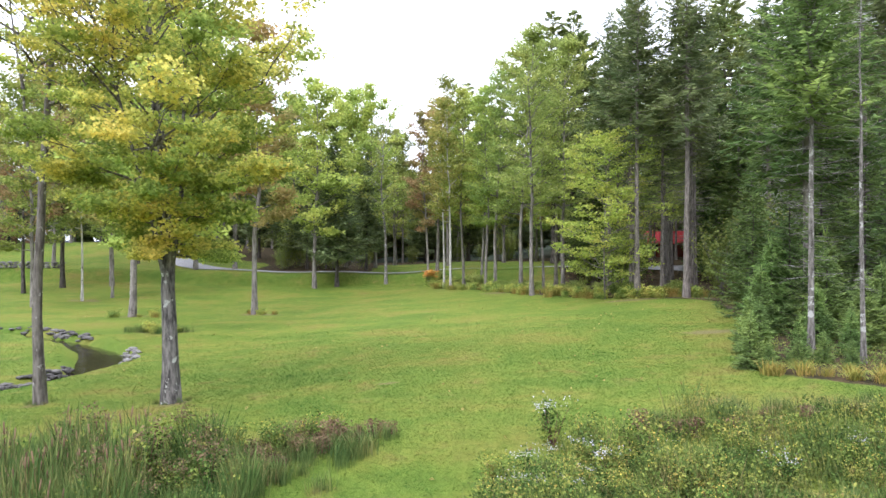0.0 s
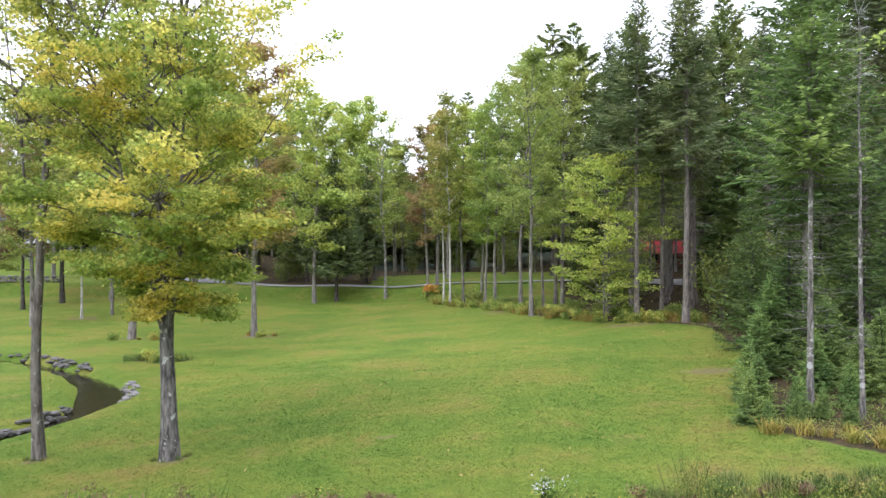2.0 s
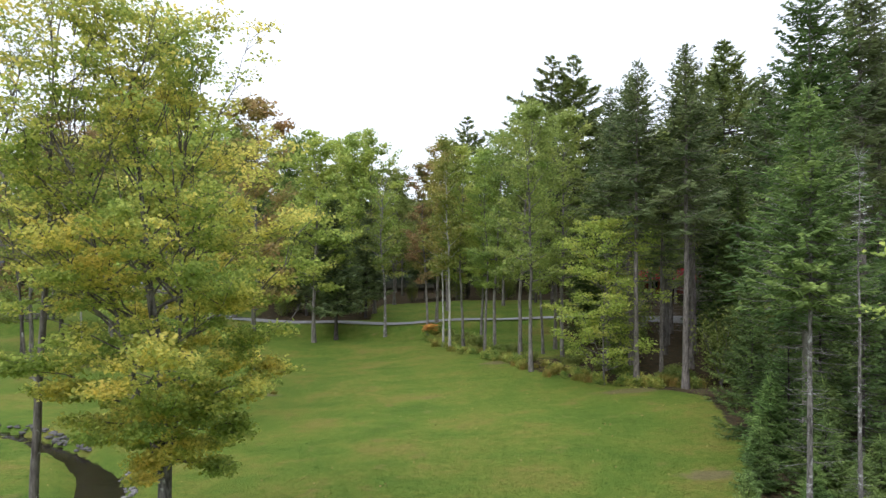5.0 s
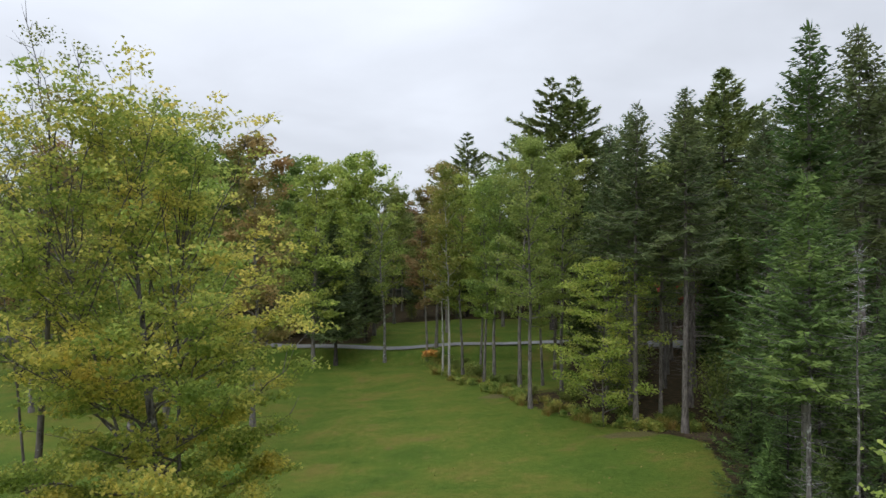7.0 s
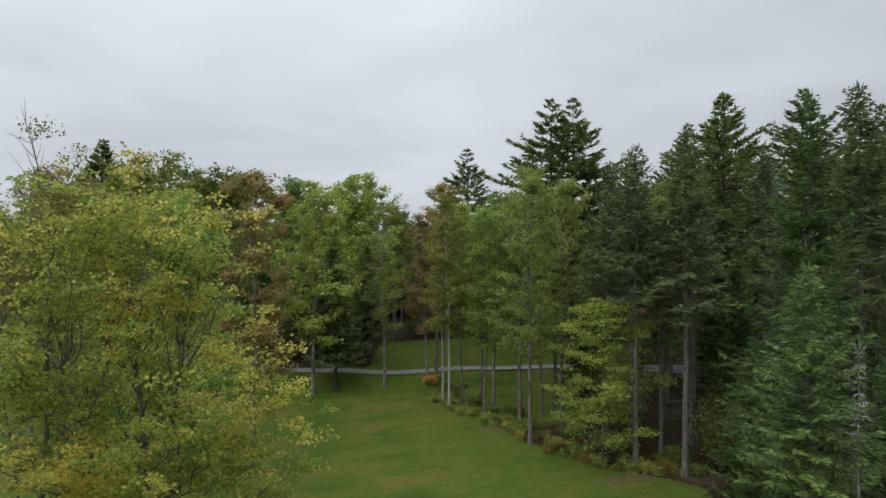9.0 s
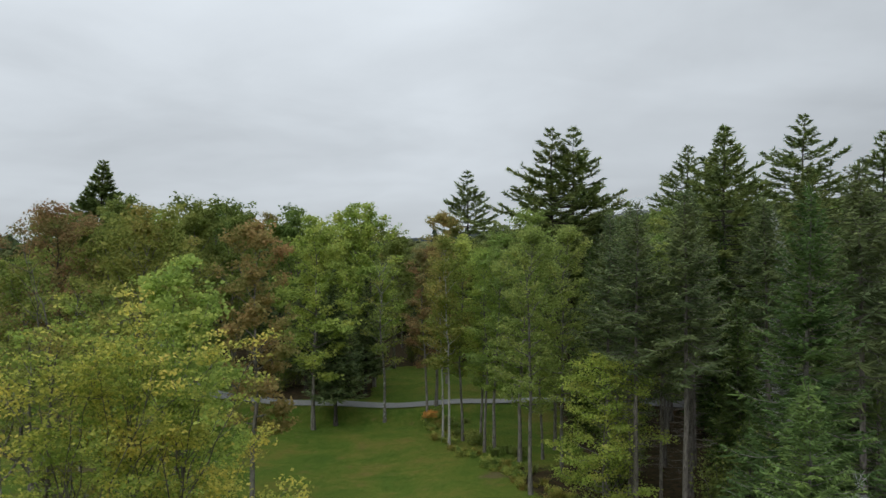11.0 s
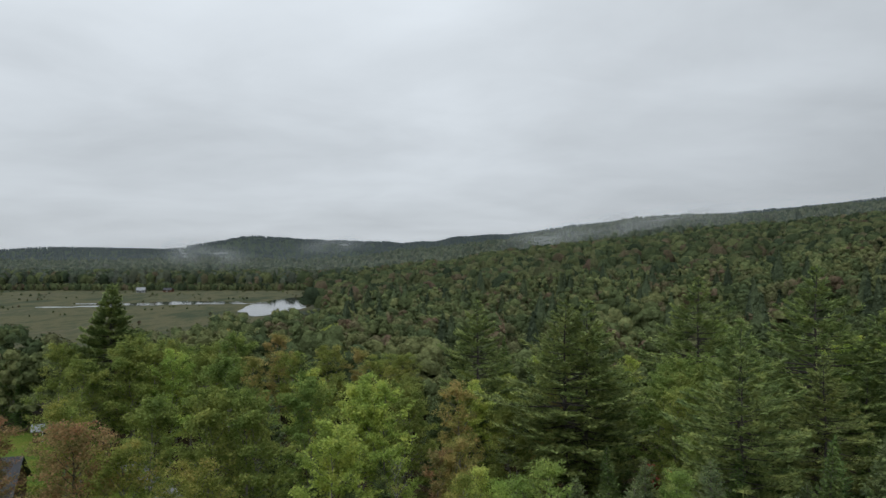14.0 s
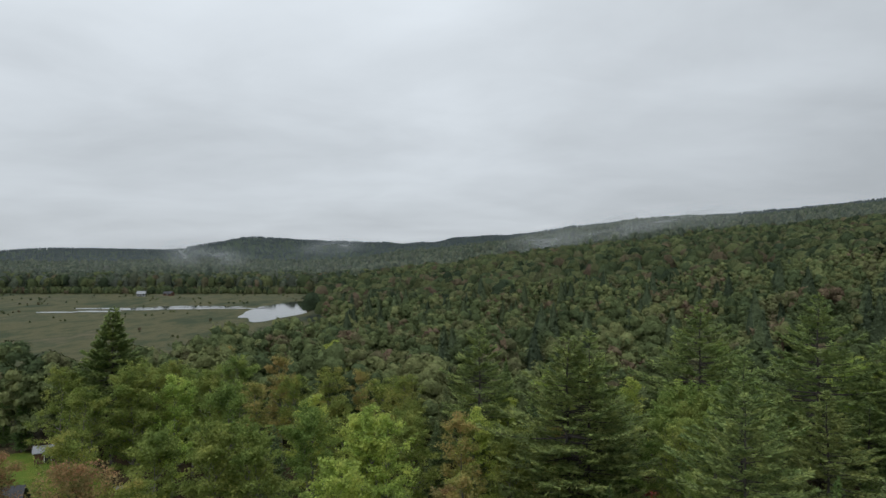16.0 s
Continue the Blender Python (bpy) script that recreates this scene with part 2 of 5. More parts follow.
def lawn_colour(m, p):
    """Mown grass: patches of deep green, yellow-green and straw, with streaks and fine speckle."""
    patch = m.noise(p, 0.22, 4.0, 0.6)
    patch2 = m.noise(p, 0.75, 5.0, 0.65)
    mott = m.noise(p, 2.2, 6.0, 0.7)
    streak = m.noise(p, 0.5, 4.0, 0.6, (0.35, 1.0, 1.0))
    mixed = m.math("MULTIPLY_ADD", patch, 0.4, m.math("MULTIPLY_ADD", patch2, 0.2, m.math("MULTIPLY_ADD", streak, 0.25, m.math("MULTIPLY", mott, 0.15))))
    lawn = m.ramp(mixed, [(0.40, (0.033, 0.089, 0.014)), (0.46, (0.058, 0.116, 0.019)), (0.515, (0.093, 0.133, 0.025)), (0.565, (0.133, 0.137, 0.035)), (0.64, (0.164, 0.120, 0.049))])
    return m.mix(m.ramp(patch2, [(0.58, (0, 0, 0)), (0.72, (0.7, 0.7, 0.7))]), lawn, (0.155, 0.115, 0.055))


def ground_material():
    """Mown lawn, leaf-strewn wood floor and olive marsh, mixed along ragged borders."""
    m = Mat("lawn and wood floor", 0.9)
    p = m.pos()
    fine = m.noise(p, 9.0, 6.0, 0.75)
    grain = m.noise(p, 45.0, 3.0, 0.7)
    speck = m.math("MULTIPLY_ADD", fine, 0.5, m.math("MULTIPLY_ADD", grain, 0.3, m.math("MULTIPLY", m.noise(p, 2.2, 6.0, 0.7), 0.2)))
    lawn = m.mix(1.0, lawn_colour(m, p), m.ramp(speck, [(0.38, (0.46, 0.47, 0.40)), (0.60, (1.24, 1.22, 1.0))]), "MULTIPLY")
    litter = m.ramp(m.noise(p, 2.5, 7.0, 0.7), [(0.3, (0.020, 0.018, 0.010)), (0.46, (0.05, 0.042, 0.022)), (0.58, (0.085, 0.056, 0.03)), (0.74, (0.13, 0.088, 0.05))])
    # beyond the garden the floor is hidden under green growth
    sep = m.n.new("ShaderNodeSeparateXYZ")
    m.l.new(p, sep.inputs[0])
    far = m.ramp(m.math("MULTIPLY", sep.outputs[1], 0.001), [(0.12, (0, 0, 0)), (0.3, (1, 1, 1))])
    litter = m.mix(far, litter, m.ramp(m.noise(p, 0.06, 6.0, 0.7), [(0.35, (0.03, 0.045, 0.03)), (0.65, (0.06, 0.08, 0.052))]))
    marsh = m.ramp(m.noise(p, 0.022, 9.0, 0.72, (1.0, 0.42, 1.0)), [(0.34, (0.028, 0.040, 0.020)), (0.44, (0.050, 0.060, 0.027)), (0.51, (0.098, 0.090, 0.044)), (0.57, (0.052, 0.063, 0.030)), (0.66, (0.118, 0.098, 0.056))])
    rag = m.math("MULTIPLY_ADD", m.noise(p, 0.9, 6.0, 0.7), 1.4, -0.7)
    a = m.ramp(m.math("ADD", m.attr("lawn"), rag), [(0.42, (0, 0, 0)), (0.58, (1, 1, 1))])
    c = m.mix(a, litter, lawn)
    c = m.mix(m.attr("marsh"), c, marsh)
    bare = m.ramp(m.math("ADD", m.attr("bare"), rag), [(0.45, (0, 0, 0)), (0.7, (1, 1, 1))])
    c = m.mix(bare, c, m.ramp(fine, [(0.3, (0.060, 0.042, 0.026)), (0.7, (0.165, 0.122, 0.082))]))
    m.l.new(m.math("MULTIPLY", m.math("MULTIPLY", a, m.math("LESS_THAN", m.attr("marsh"), 0.1)), 0.32), m.b.inputs["Sheen Weight"])
    m.b.inputs["Sheen Roughness"].default_value = 0.6
    m.b.inputs["Specular IOR Level"].default_value = 0.1
    m.b.inputs["Sheen Tint"].default_value = (0.50, 0.58, 0.10, 1)
    m.color(c).bump(m.math("MULTIPLY_ADD", fine, 0.7, m.math("MULTIPLY", grain, 0.5)), 0.8, 0.06)
    return m.m


GROUND = ground_material()


def blade_material():
    m = Mat("short grass blades", 0.8)
    m.b.inputs["Specular IOR Level"].default_value = 0.1
    c = m.hsv(lawn_colour(m, m.pos()), 0.5, 1.0, m.math("MULTIPLY_ADD", m.island(), 0.4, 1.1))
    m.color(c).sheer(c, 0.3)
    return m.m


LAWN_BLADE = blade_material()


def stone_material(name, dark, light, scale=4.0):
    m = Mat(name, 0.85)
    v = m.obj()
    c = m.hsv(m.ramp(m.noise(v, scale, 6.0, 0.65), [(0.3, dark), (0.7, light)]), 0.5, 1.0, m.math("MULTIPLY_ADD", m.rand(), 0.6, 0.7))
    m.color(c).bump(m.noise(v, scale * 4, 5.0, 0.7), 0.7, 0.03)
    return m.m


GRAVEL = stone_material("pale driveway gravel", (0.17, 0.17, 0.168), (0.28, 0.28, 0.272), 6.0)
ROCK = stone_material("dark stream rock", (0.05, 0.048, 0.045), (0.16, 0.15, 0.14))
ROCK_PALE = stone_material("pale stream rock", (0.10, 0.095, 0.09), (0.26, 0.25, 0.24))


def water_material(name, tint, rough):
    m = Mat(name, rough)
    m.b.inputs["Specular IOR Level"].default_value = 0.22 if rough > 0.1 else 0.4
    p = m.pos()
    m.color(m.ramp(m.noise(p, 0.8, 4.0), [(0.35, tint), (0.7, tuple(2.2 * k for k in tint))]))
    m.bump(m.noise(p, 3.0, 3.0, 0.5), 0.12 if rough < 0.1 else 0.5, 0.03)
    return m.m


WATER = water_material("brown stream water", (0.013, 0.011, 0.007), 0.10)
POND = water_material("still pond water", (0.012, 0.014, 0.013), 0.04)


def paint_material(name, base, worn, rough=0.6, scale=3.0):
    m = Mat(name, rough)
    v = m.obj(False)
    m.color(m.ramp(m.noise(v, scale, 6.0, 0.65), [(0.3, worn), (0.65, base)])).bump(m.noise(v, 20.0, 4.0), 0.25, 0.01)
    return m.m


RED_METAL = paint_material("red metal roofing", (0.55, 0.03, 0.035), (0.42, 0.03, 0.035), 0.45)
RED_WOOD = paint_material("red-brown stained boards", (0.22, 0.05, 0.035), (0.13, 0.035, 0.025), 0.8)
BROWN_WOOD = paint_material("brown stained boards", (0.16, 0.085, 0.05), (0.09, 0.05, 0.035), 0.8)
DARK_ROOF = paint_material("dark grey shingles", (0.05, 0.052, 0.058), (0.09, 0.09, 0.095), 0.85, 6.0)
GREY_ROOF = paint_material("pale grey metal roofing", (0.34, 0.35, 0.36), (0.24, 0.25, 0.26), 0.5)
WHITE_PAINT = paint_material("white paint", (0.78, 0.78, 0.76), (0.62, 0.62, 0.6), 0.6)
DARK_TRIM = paint_material("dark trim", (0.03, 0.028, 0.026), (0.05, 0.045, 0.04), 0.6)
_g = Mat("window glass", 0.05)
_g.b.inputs["Specular IOR Level"].default_value = 0.6
GLASS = _g.color((0.02, 0.024, 0.028)).m

# ---- geometry helpers ----
def mesh_of(name, verts, faces, mats, smooth=False, slots=None):
    """A mesh out of arrays; faces is an (n, 3) or (n, 4) array or a list of such arrays."""
    groups = faces if isinstance(faces, list) else [faces]
    groups = [np.asarray(g, dtype=np.int32) for g in groups if len(g)]
    me = bpy.data.meshes.new(name)
    verts = np.asarray(verts, dtype=np.float32)
    loops = np.concatenate([g.ravel() for g in groups])
    sizes = np.concatenate([np.full(len(g), g.shape[1], dtype=np.int32) for g in groups])
    starts = np.concatenate([[0], np.cumsum(sizes)[:-1]]).astype(np.int32)
    me.vertices.add(len(verts))
    me.vertices.foreach_set("co", verts.ravel())
    me.loops.add(len(loops))
    me.loops.foreach_set("vertex_index", loops)
    me.polygons.add(len(sizes))
    me.polygons.foreach_set("loop_start", starts)
    for m in mats if isinstance(mats, (list, tuple)) else [mats]:
        me.materials.append(m)
    if slots is not None:
        me.polygons.foreach_set("material_index", np.asarray(slots, dtype=np.int32))
    me.polygons.foreach_set("use_smooth", np.full(len(sizes), smooth))
    me.update(calc_edges=True)
    return me


def thing(name, label, category, group="", kind="", at=(0, 0, 0), turn=0.0, scale=1.0):
    e = new(name)
    e.empty_display_size = 0.2
    e.matrix_world = pose(*at, 0, 0, turn) @ Matrix.Diagonal((scale, scale, scale, 1))
    return tagged(e, label, category, group, kind)


def part_me(name, me, parent, label=""):
    o = new(name, me)
    o.parent = parent
    return tagged(o, label)


def part(name, bm, material, parent, label="", smooth=False):
    me = bpy.data.meshes.new(name)
    bm.to_mesh(me)
    bm.free()
    me.materials.append(material)
    if smooth:
        me.polygons.foreach_set("use_smooth", np.full(len(me.polygons), True))
    return part_me(name, me, parent, label)


def box(x0, y0, z0, x1, y1, z1, bevel=0.01):
    bm = bmesh.new()
    bmesh.ops.create_cube(bm, size=1, matrix=Matrix.Translation(((x0 + x1) / 2, (y0 + y1) / 2, (z0 + z1) / 2)) @ Matrix.Diagonal((x1 - x0, y1 - y0, z1 - z0, 1)))
    if bevel:
        bmesh.ops.bevel(bm, geom=bm.edges[:], offset=bevel, segments=1, affect="EDGES")
    return bm


def prism(points, y0, y1):
    """A solid whose outline in x and z is given, from y0 to y1."""
    bm = bmesh.new()
    a = [bm.verts.new((x, y0, z)) for x, z in points]
    b = [bm.verts.new((x, y1, z)) for x, z in points]
    bm.faces.new(a)
    bm.faces.new(b[::-1])
    for i in range(len(a)):
        j = (i + 1) % len(a)
        bm.faces.new((a[j], a[i], b[i], b[j]))
    bmesh.ops.recalc_face_normals(bm, faces=bm.faces)
    return bm


class Tubes:
    """Many tapered tubes gathered into one mesh."""

    def __init__(self, sides=6):
        self.k, self.v, self.f, self.n = sides, [], [], 0

    def add(self, pts, radii, sides=None):
        k = sides or self.k
        p = np.asarray(pts, float)
        r = np.asarray(radii, float)
        d = np.gradient(p, axis=0)
        d /= np.linalg.norm(d, axis=1)[:, None] + 1e-9
        ref = np.array([0.0, 1.0, 0.0]) if abs(d[0, 2]) > 0.7 else np.array([0.0, 0.0, 1.0])
        u = np.cross(d, ref)
        u /= np.linalg.norm(u, axis=1)[:, None] + 1e-9
        w = np.cross(d, u)
        a = np.linspace(0, 2 * np.pi, k, endpoint=False)
        ring = p[:, None] + r[:, None, None] * (np.cos(a)[None, :, None] * u[:, None] + np.sin(a)[None, :, None] * w[:, None])
        m = len(p)
        i = np.arange(m - 1)[:, None] * k + np.arange(k)[None]
        j = np.arange(m - 1)[:, None] * k + (np.arange(k)[None] + 1) % k
        self.f.append(np.stack([i, j, j + k, i + k], -1).reshape(-1, 4) + self.n)
        self.v.append(ring.reshape(-1, 3))
        self.n += m * k

    def mesh(self, name, mat):
        return mesh_of(name, np.concatenate(self.v), np.concatenate(self.f), mat, True)


def kites(base, along, side, length, width, fold=0.15):
    """Leaf-shaped quads: each from a base along one direction, as wide as told at the middle, a little folded."""
    n = np.cross(along, side)
    mid = base + along * (length * 0.45)[:, None] + n * (length * fold)[:, None]
    v = np.stack([base, mid + side * (width / 2)[:, None], base + along * length[:, None], mid - side * (width / 2)[:, None]], 1)
    return v.reshape(-1, 3)


def quads(n):
    return np.arange(n * 4, dtype=np.int32).reshape(-1, 4)


def unit(v):
    return v / (np.linalg.norm(v, axis=-1, keepdims=True) + 1e-9)


def random_units(rng, n, flat=1.0):
    v = rng.normal(size=(n, 3))
    v[:, 2] *= flat
    return unit(v)


def leaves_at(rng, centres, size, flat=0.5):
    """Leaves round the given points, lying more flat than upright."""
    n = len(centres)
    nrm = unit(random_units(rng, n) * np.array([1, 1, flat]) + np.array([0, 0, 0.85]))
    a = unit(np.cross(nrm, random_units(rng, n)))
    s = np.cross(nrm, a)
    L = size * rng.uniform(0.7, 1.3, n)
    return kites(centres - a * (L / 2)[:, None], a, s, L, L * rng.uniform(0.7, 1.0, n))


def broadleaf_meshes(seed, H, base, R, trunk_r, leaves, leaf, bark, leaf_mat, limbs=20, stems=1, lean=(0, 0), cluster=0.55, rise=1.0, flat=0.45, bare=0.0, shape=0.6, low_sweep=0.0, apart=False, twigs=True, limb_r=0.42, limb_bark=None, low=1.0, airy=0.0, hem=1.0):
    """Trunk, branches and crown of a broad-leaved tree. base: where the crown begins, of the height; bare: share of twigs without leaves."""
    rng = np.random.default_rng(seed)
    trunk, arms = Tubes(10), Tubes(5)
    m = 14
    paths = []
    for s in range(stems):
        t = np.linspace(0, 1, m)
        az = rng.uniform(0, 2 * np.pi)
        split = 0.0 if s == 0 else 0.9
        top = 0.93 if s == 0 else rng.uniform(0.72, 0.9)
        wob = np.cumsum(rng.normal(0, 0.007 * H, (m, 2)), 0) * (t[:, None] ** 0.8)
        fork = np.clip((t - base * 0.85) / (1 - base * 0.85), 0, 1) ** 0.8
        p = np.stack([lean[0] * t ** 1.6 + wob[:, 0] + split * R * 0.42 * np.cos(az) * fork, lean[1] * t ** 1.6 + wob[:, 1] + split * R * 0.42 * np.sin(az) * fork, t * H * top], 1)
        if s:
            k = int(base * 0.85 * m)
            p[: k + 1] = paths[0][: k + 1]
        r = trunk_r * (1 - s * 0.12) * np.clip(1 - t, 0.04, 1) ** 0.75
        r[0] *= 1.35
        r[1] *= 1.06
        if s:
            trunk.add(p[k:], r[k:] * 0.5, 7)
        else:
            trunk.add(p, r)
        paths.append(p)
    centres, single = [], []
    for i in range(limbs):
        if apart:
            arms = Tubes(6)
            single.append(arms)
        p = paths[i % stems]
        h = base + (0.97 - base) * ((i + rng.uniform(0, 0.8)) / limbs) ** low
        z = h * H
        k = np.interp(min(z, p[-1, 2]), p[:, 2], np.arange(m))
        o = np.array([np.interp(k, np.arange(m), p[:, c]) for c in range(3)])
        f = (h - base) / (1 - base)
        prof = (0.55 + 0.45 * np.sin(np.pi * min(1, f / 0.75 + 0.12))) if f < 0.6 else max(0.2, 1 - ((f - 0.45) / 0.55) ** 2 * shape)
        prof *= hem + (1 - hem) * float(smooth(0.0, 0.3, f))
        az = i * 2.39996 + rng.uniform(-0.4, 0.4)
        L = R * prof * rng.uniform(0.75, 1.12)
        el = radians(8 + 55 * f ** 0.9 * rise) + rng.normal(0, 0.12) - low_sweep * (1 - f) ** 3
        q = np.linspace(0, 1, 7)
        out = q * L * math.cos(el)
        up = q * L * math.sin(el) + (q ** 2) * L * 0.16
        bend = rng.normal(0, 0.25) * q ** 2
        b = o + np.stack([out * np.cos(az + bend), out * np.sin(az + bend), up], 1)
        b[1:-1] += rng.normal(0, 0.02 * L, (5, 3))
        r0 = max(0.012, trunk_r * limb_r * (1 - f) ** 0.6 + 0.012)
        arms.add(b, r0 * (1 - 0.85 * q))
        n_twig = max(4, int(4 + 4 * L / max(R, 0.1)))
        for j in range(n_twig):
            s = rng.uniform(0.2, 1.0) if j else 1.0
            o2 = np.array([np.interp(s, q, b[:, c]) for c in range(3)])
            az2 = az + rng.normal(0, 0.9)
            l2 = L * rng.uniform(0.22, 0.42) * (1.15 - 0.4 * s)
            e2 = el * 0.6 + rng.normal(0.1, 0.3)
            d = np.array([math.cos(az2) * math.cos(e2), math.sin(az2) * math.cos(e2), math.sin(e2)])
            q2 = np.linspace(0, 1, 4)
            tw = o2 + d * (q2 * l2)[:, None] + np.array([0, 0, 1]) * (q2 ** 2 * l2 * 0.12)[:, None]
            if twigs:
                arms.add(tw, (r0 * 0.3 + 0.004) * (1 - 0.8 * q2), 3)
            if rng.uniform() < bare * (0.4 + 1.2 * f):
                continue
            for s2 in (0.5, 1.0):
                centres.append(np.append(o2 + d * l2 * s2 + np.array([0, 0, l2 * 0.12 * s2 * s2]), rng.uniform(0.5, 1.4)))
    centres = np.array(centres)
    w = centres[:, 3] ** 2 * (1 - airy * smooth(0.45, 0.9, centres[:, 2] / H))
    pick = rng.choice(len(centres), leaves, p=w / w.sum())
    # leaves sit on the outside of each clump, thickest on its upper side
    spread = random_units(rng, leaves) * (rng.uniform(0.0, 1.0, (leaves, 1)) ** 0.5) * 1.3 + rng.normal(0, 0.22, (leaves, 3))
    spread[:, 2] = np.where(spread[:, 2] < 0, spread[:, 2] * 0.6, spread[:, 2])
    spread *= np.array([cluster, cluster, cluster * flat]) * centres[pick, 3:4]
    crown = leaves_at(rng, centres[pick, :3] + spread, leaf)
    wood = [a.mesh("limb", limb_bark or bark) for a in single] if apart else arms.mesh("branches", bark)
    return trunk.mesh("trunk", bark), wood, mesh_of("crown", crown, quads(leaves), leaf_mat)


def conifer_meshes(seed, H, base, R, trunk_r, bark, needle_mat, spacing=0.42, per=6, style="spruce", dead=0.0, step=0.2, width=0.13, lean=(0, 0), droop=0.25, power=0.8, gaps=0.12, spray=1.0, thin=0.0):
    """Trunk, branches and foliage of a conifer: whorls of boughs with flat sprays of twigs."""
    rng = np.random.default_rng(seed)
    trunk, arms = Tubes(9), Tubes(4)
    t = np.linspace(0, 1, 14)
    wob = np.cumsum(rng.normal(0, 0.0035 * H, (14, 2)), 0) * t[:, None]
    p = np.stack([lean[0] * t + wob[:, 0], lean[1] * t + wob[:, 1], t * H], 1)
    r = trunk_r * np.clip(1 - t, 0.02, 1) ** 0.8
    r[0] *= 1.4
    trunk.add(p, r)
    B, A, S, LN, WD = [], [], [], [], []

    def stem(z):
        return np.array([np.interp(z, p[:, 2], p[:, 0]), np.interp(z, p[:, 2], p[:, 1]), z])

    z = base * H
    while z < H - 0.25:
        f = (z - base * H) / (H * (1 - base))
        full = R * (1 - f) ** power
        if style == "spruce":
            full *= min(1.0, 0.72 + f * 2.2)
        if style == "pine":
            full = R * min(1.0, 0.75 + 1.2 * f) * min(1.0, (1 - f) / 0.52) ** 1.2 * (1 + 0.16 * math.sin(z * 1.9)) + 0.3
        n = per if f < 0.9 else max(3, per - 2)
        az0 = rng.uniform(0, 6.28)
        for i in range(n):
            if rng.uniform() < gaps + thin * max(0.0, 1 - f / 0.55):
                continue
            az = az0 + i * 6.2832 / n + rng.normal(0, 0.18)
            L = max(0.18, full * rng.uniform(0.68, 1.15))
            el = {"spruce": -0.18 + 0.95 * f ** 2, "fir": 0.05 + 0.7 * f ** 2, "pine": -0.06 + 0.5 * f ** 2}[style] + rng.normal(0, 0.08)
            q = np.linspace(0, 1, 6)
            out = q * L * math.cos(el)
            up = q * L * math.sin(el) - droop * L * q * (1 - q) * 0.9 + (0.14 if style != "fir" else 0.05) * L * q ** 3
            o = stem(z + rng.uniform(-0.5, 0.5) * spacing * (0.5 if style == "pine" else 1.0))
            b = o + np.stack([out * math.cos(az), out * math.sin(az), up], 1)
            arms.add(b, (0.007 + 0.011 * L) * (1 - 0.85 * q), 4)
            k = max(3, int(L / step))
            s = np.linspace(0.12 if style != "pine" else 0.35, 1.0, k) + rng.normal(0, 0.02, k)
            o2 = np.stack([np.interp(s, q, b[:, c]) for c in range(3)], 1)
            d = np.array([math.cos(az), math.sin(az), 0.0])
            side = np.array([-math.sin(az), math.cos(az), 0.0])
            for sg in (-1, 1):
                fw = rng.uniform(0.45, 1.0, k)[:, None]
                al = unit(d * fw + side * sg + np.array([0, 0, 1]) * (rng.normal(-0.12 if style != "pine" else 0.28, 0.34, k))[:, None])
                B.append(o2)
                A.append(al)
                S.append(unit(np.cross(al, unit(np.array([0, 0, 1.0]) + rng.normal(0, 0.7, (k, 3))))))
                LN.append(np.clip((1.2 - s) * L * 0.5 * spray, 0.16, 1.0 * spray) * rng.uniform(0.7, 1.3, k) + 0.08)
                WD.append(width * rng.uniform(0.7, 1.4, k))
            if style == "pine":
                al = unit(d + rng.normal(0, 0.6, (k, 3)) + np.array([0, 0, 0.5]))
                B.append(o2), A.append(al), S.append(unit(np.cross(al, rng.normal(0, 1, (k, 3)))))
                LN.append(rng.uniform(0.4, 0.8, k)), WD.append(width * rng.uniform(0.8, 1.5, k))
                # tufts towards the bough's end, in flat plates
                c = 3 * k
                s3 = rng.uniform(0.35, 1.0, c) ** 0.75
                o3 = np.stack([np.interp(s3, q, b[:, j]) for j in range(3)], 1) + side * (rng.normal(0, 0.16, c) * L)[:, None] * (1.2 - s3)[:, None]
                o3[:, 2] += rng.normal(0.05, 0.06, c)
                al = unit(d + side * rng.normal(0, 0.8, c)[:, None] + np.array([0, 0, 1]) * rng.normal(0.12, 0.16, c)[:, None])
                B.append(o3), A.append(al), S.append(unit(np.cross(al, unit(np.array([0, 0, 1.0]) + rng.normal(0, 0.28, (c, 3))))))
                LN.append(rng.uniform(0.4, 0.8, c)), WD.append(width * rng.uniform(1.1, 2.0, c))
            tip = unit(d + np.array([0, 0, el]))[None]
            B.append(b[-2:-1]), A.append(tip), S.append(unit(np.cross(tip, np.array([[0, 0, 1.0]]))))
            LN.append(np.array([L * 0.3])), WD.append(np.array([width * 1.2]))
        z += spacing * rng.uniform(0.75, 1.25) * (1 - 0.45 * f)
    for i in range(5):
        a = unit(np.array([[rng.normal(0, 0.35), rng.normal(0, 0.35), 1.0]]))
        B.append(stem(H - 0.35)[None]), A.append(a), S.append(unit(np.cross(a, np.array([[math.cos(i), math.sin(i), 0.0]]))))
        LN.append(np.array([0.6])), WD.append(np.array([width * 0.9]))
    n_dead = int(dead * H)
    for i in range(n_dead):
        zz = rng.uniform(min(0.16, base), base + 0.08) * H
        az, L = rng.uniform(0, 6.28), rng.uniform(0.4, 1.0) * R * 0.55
        q = np.linspace(0, 1, 5)
        b = stem(zz) + np.stack([q * L * math.cos(az), q * L * math.sin(az), -0.18 * L * q + 0.2 * L * q ** 2], 1) + rng.normal(0, 0.02, (5, 3))
        arms.add(b, 0.016 * (1 - 0.8 * q), 3)
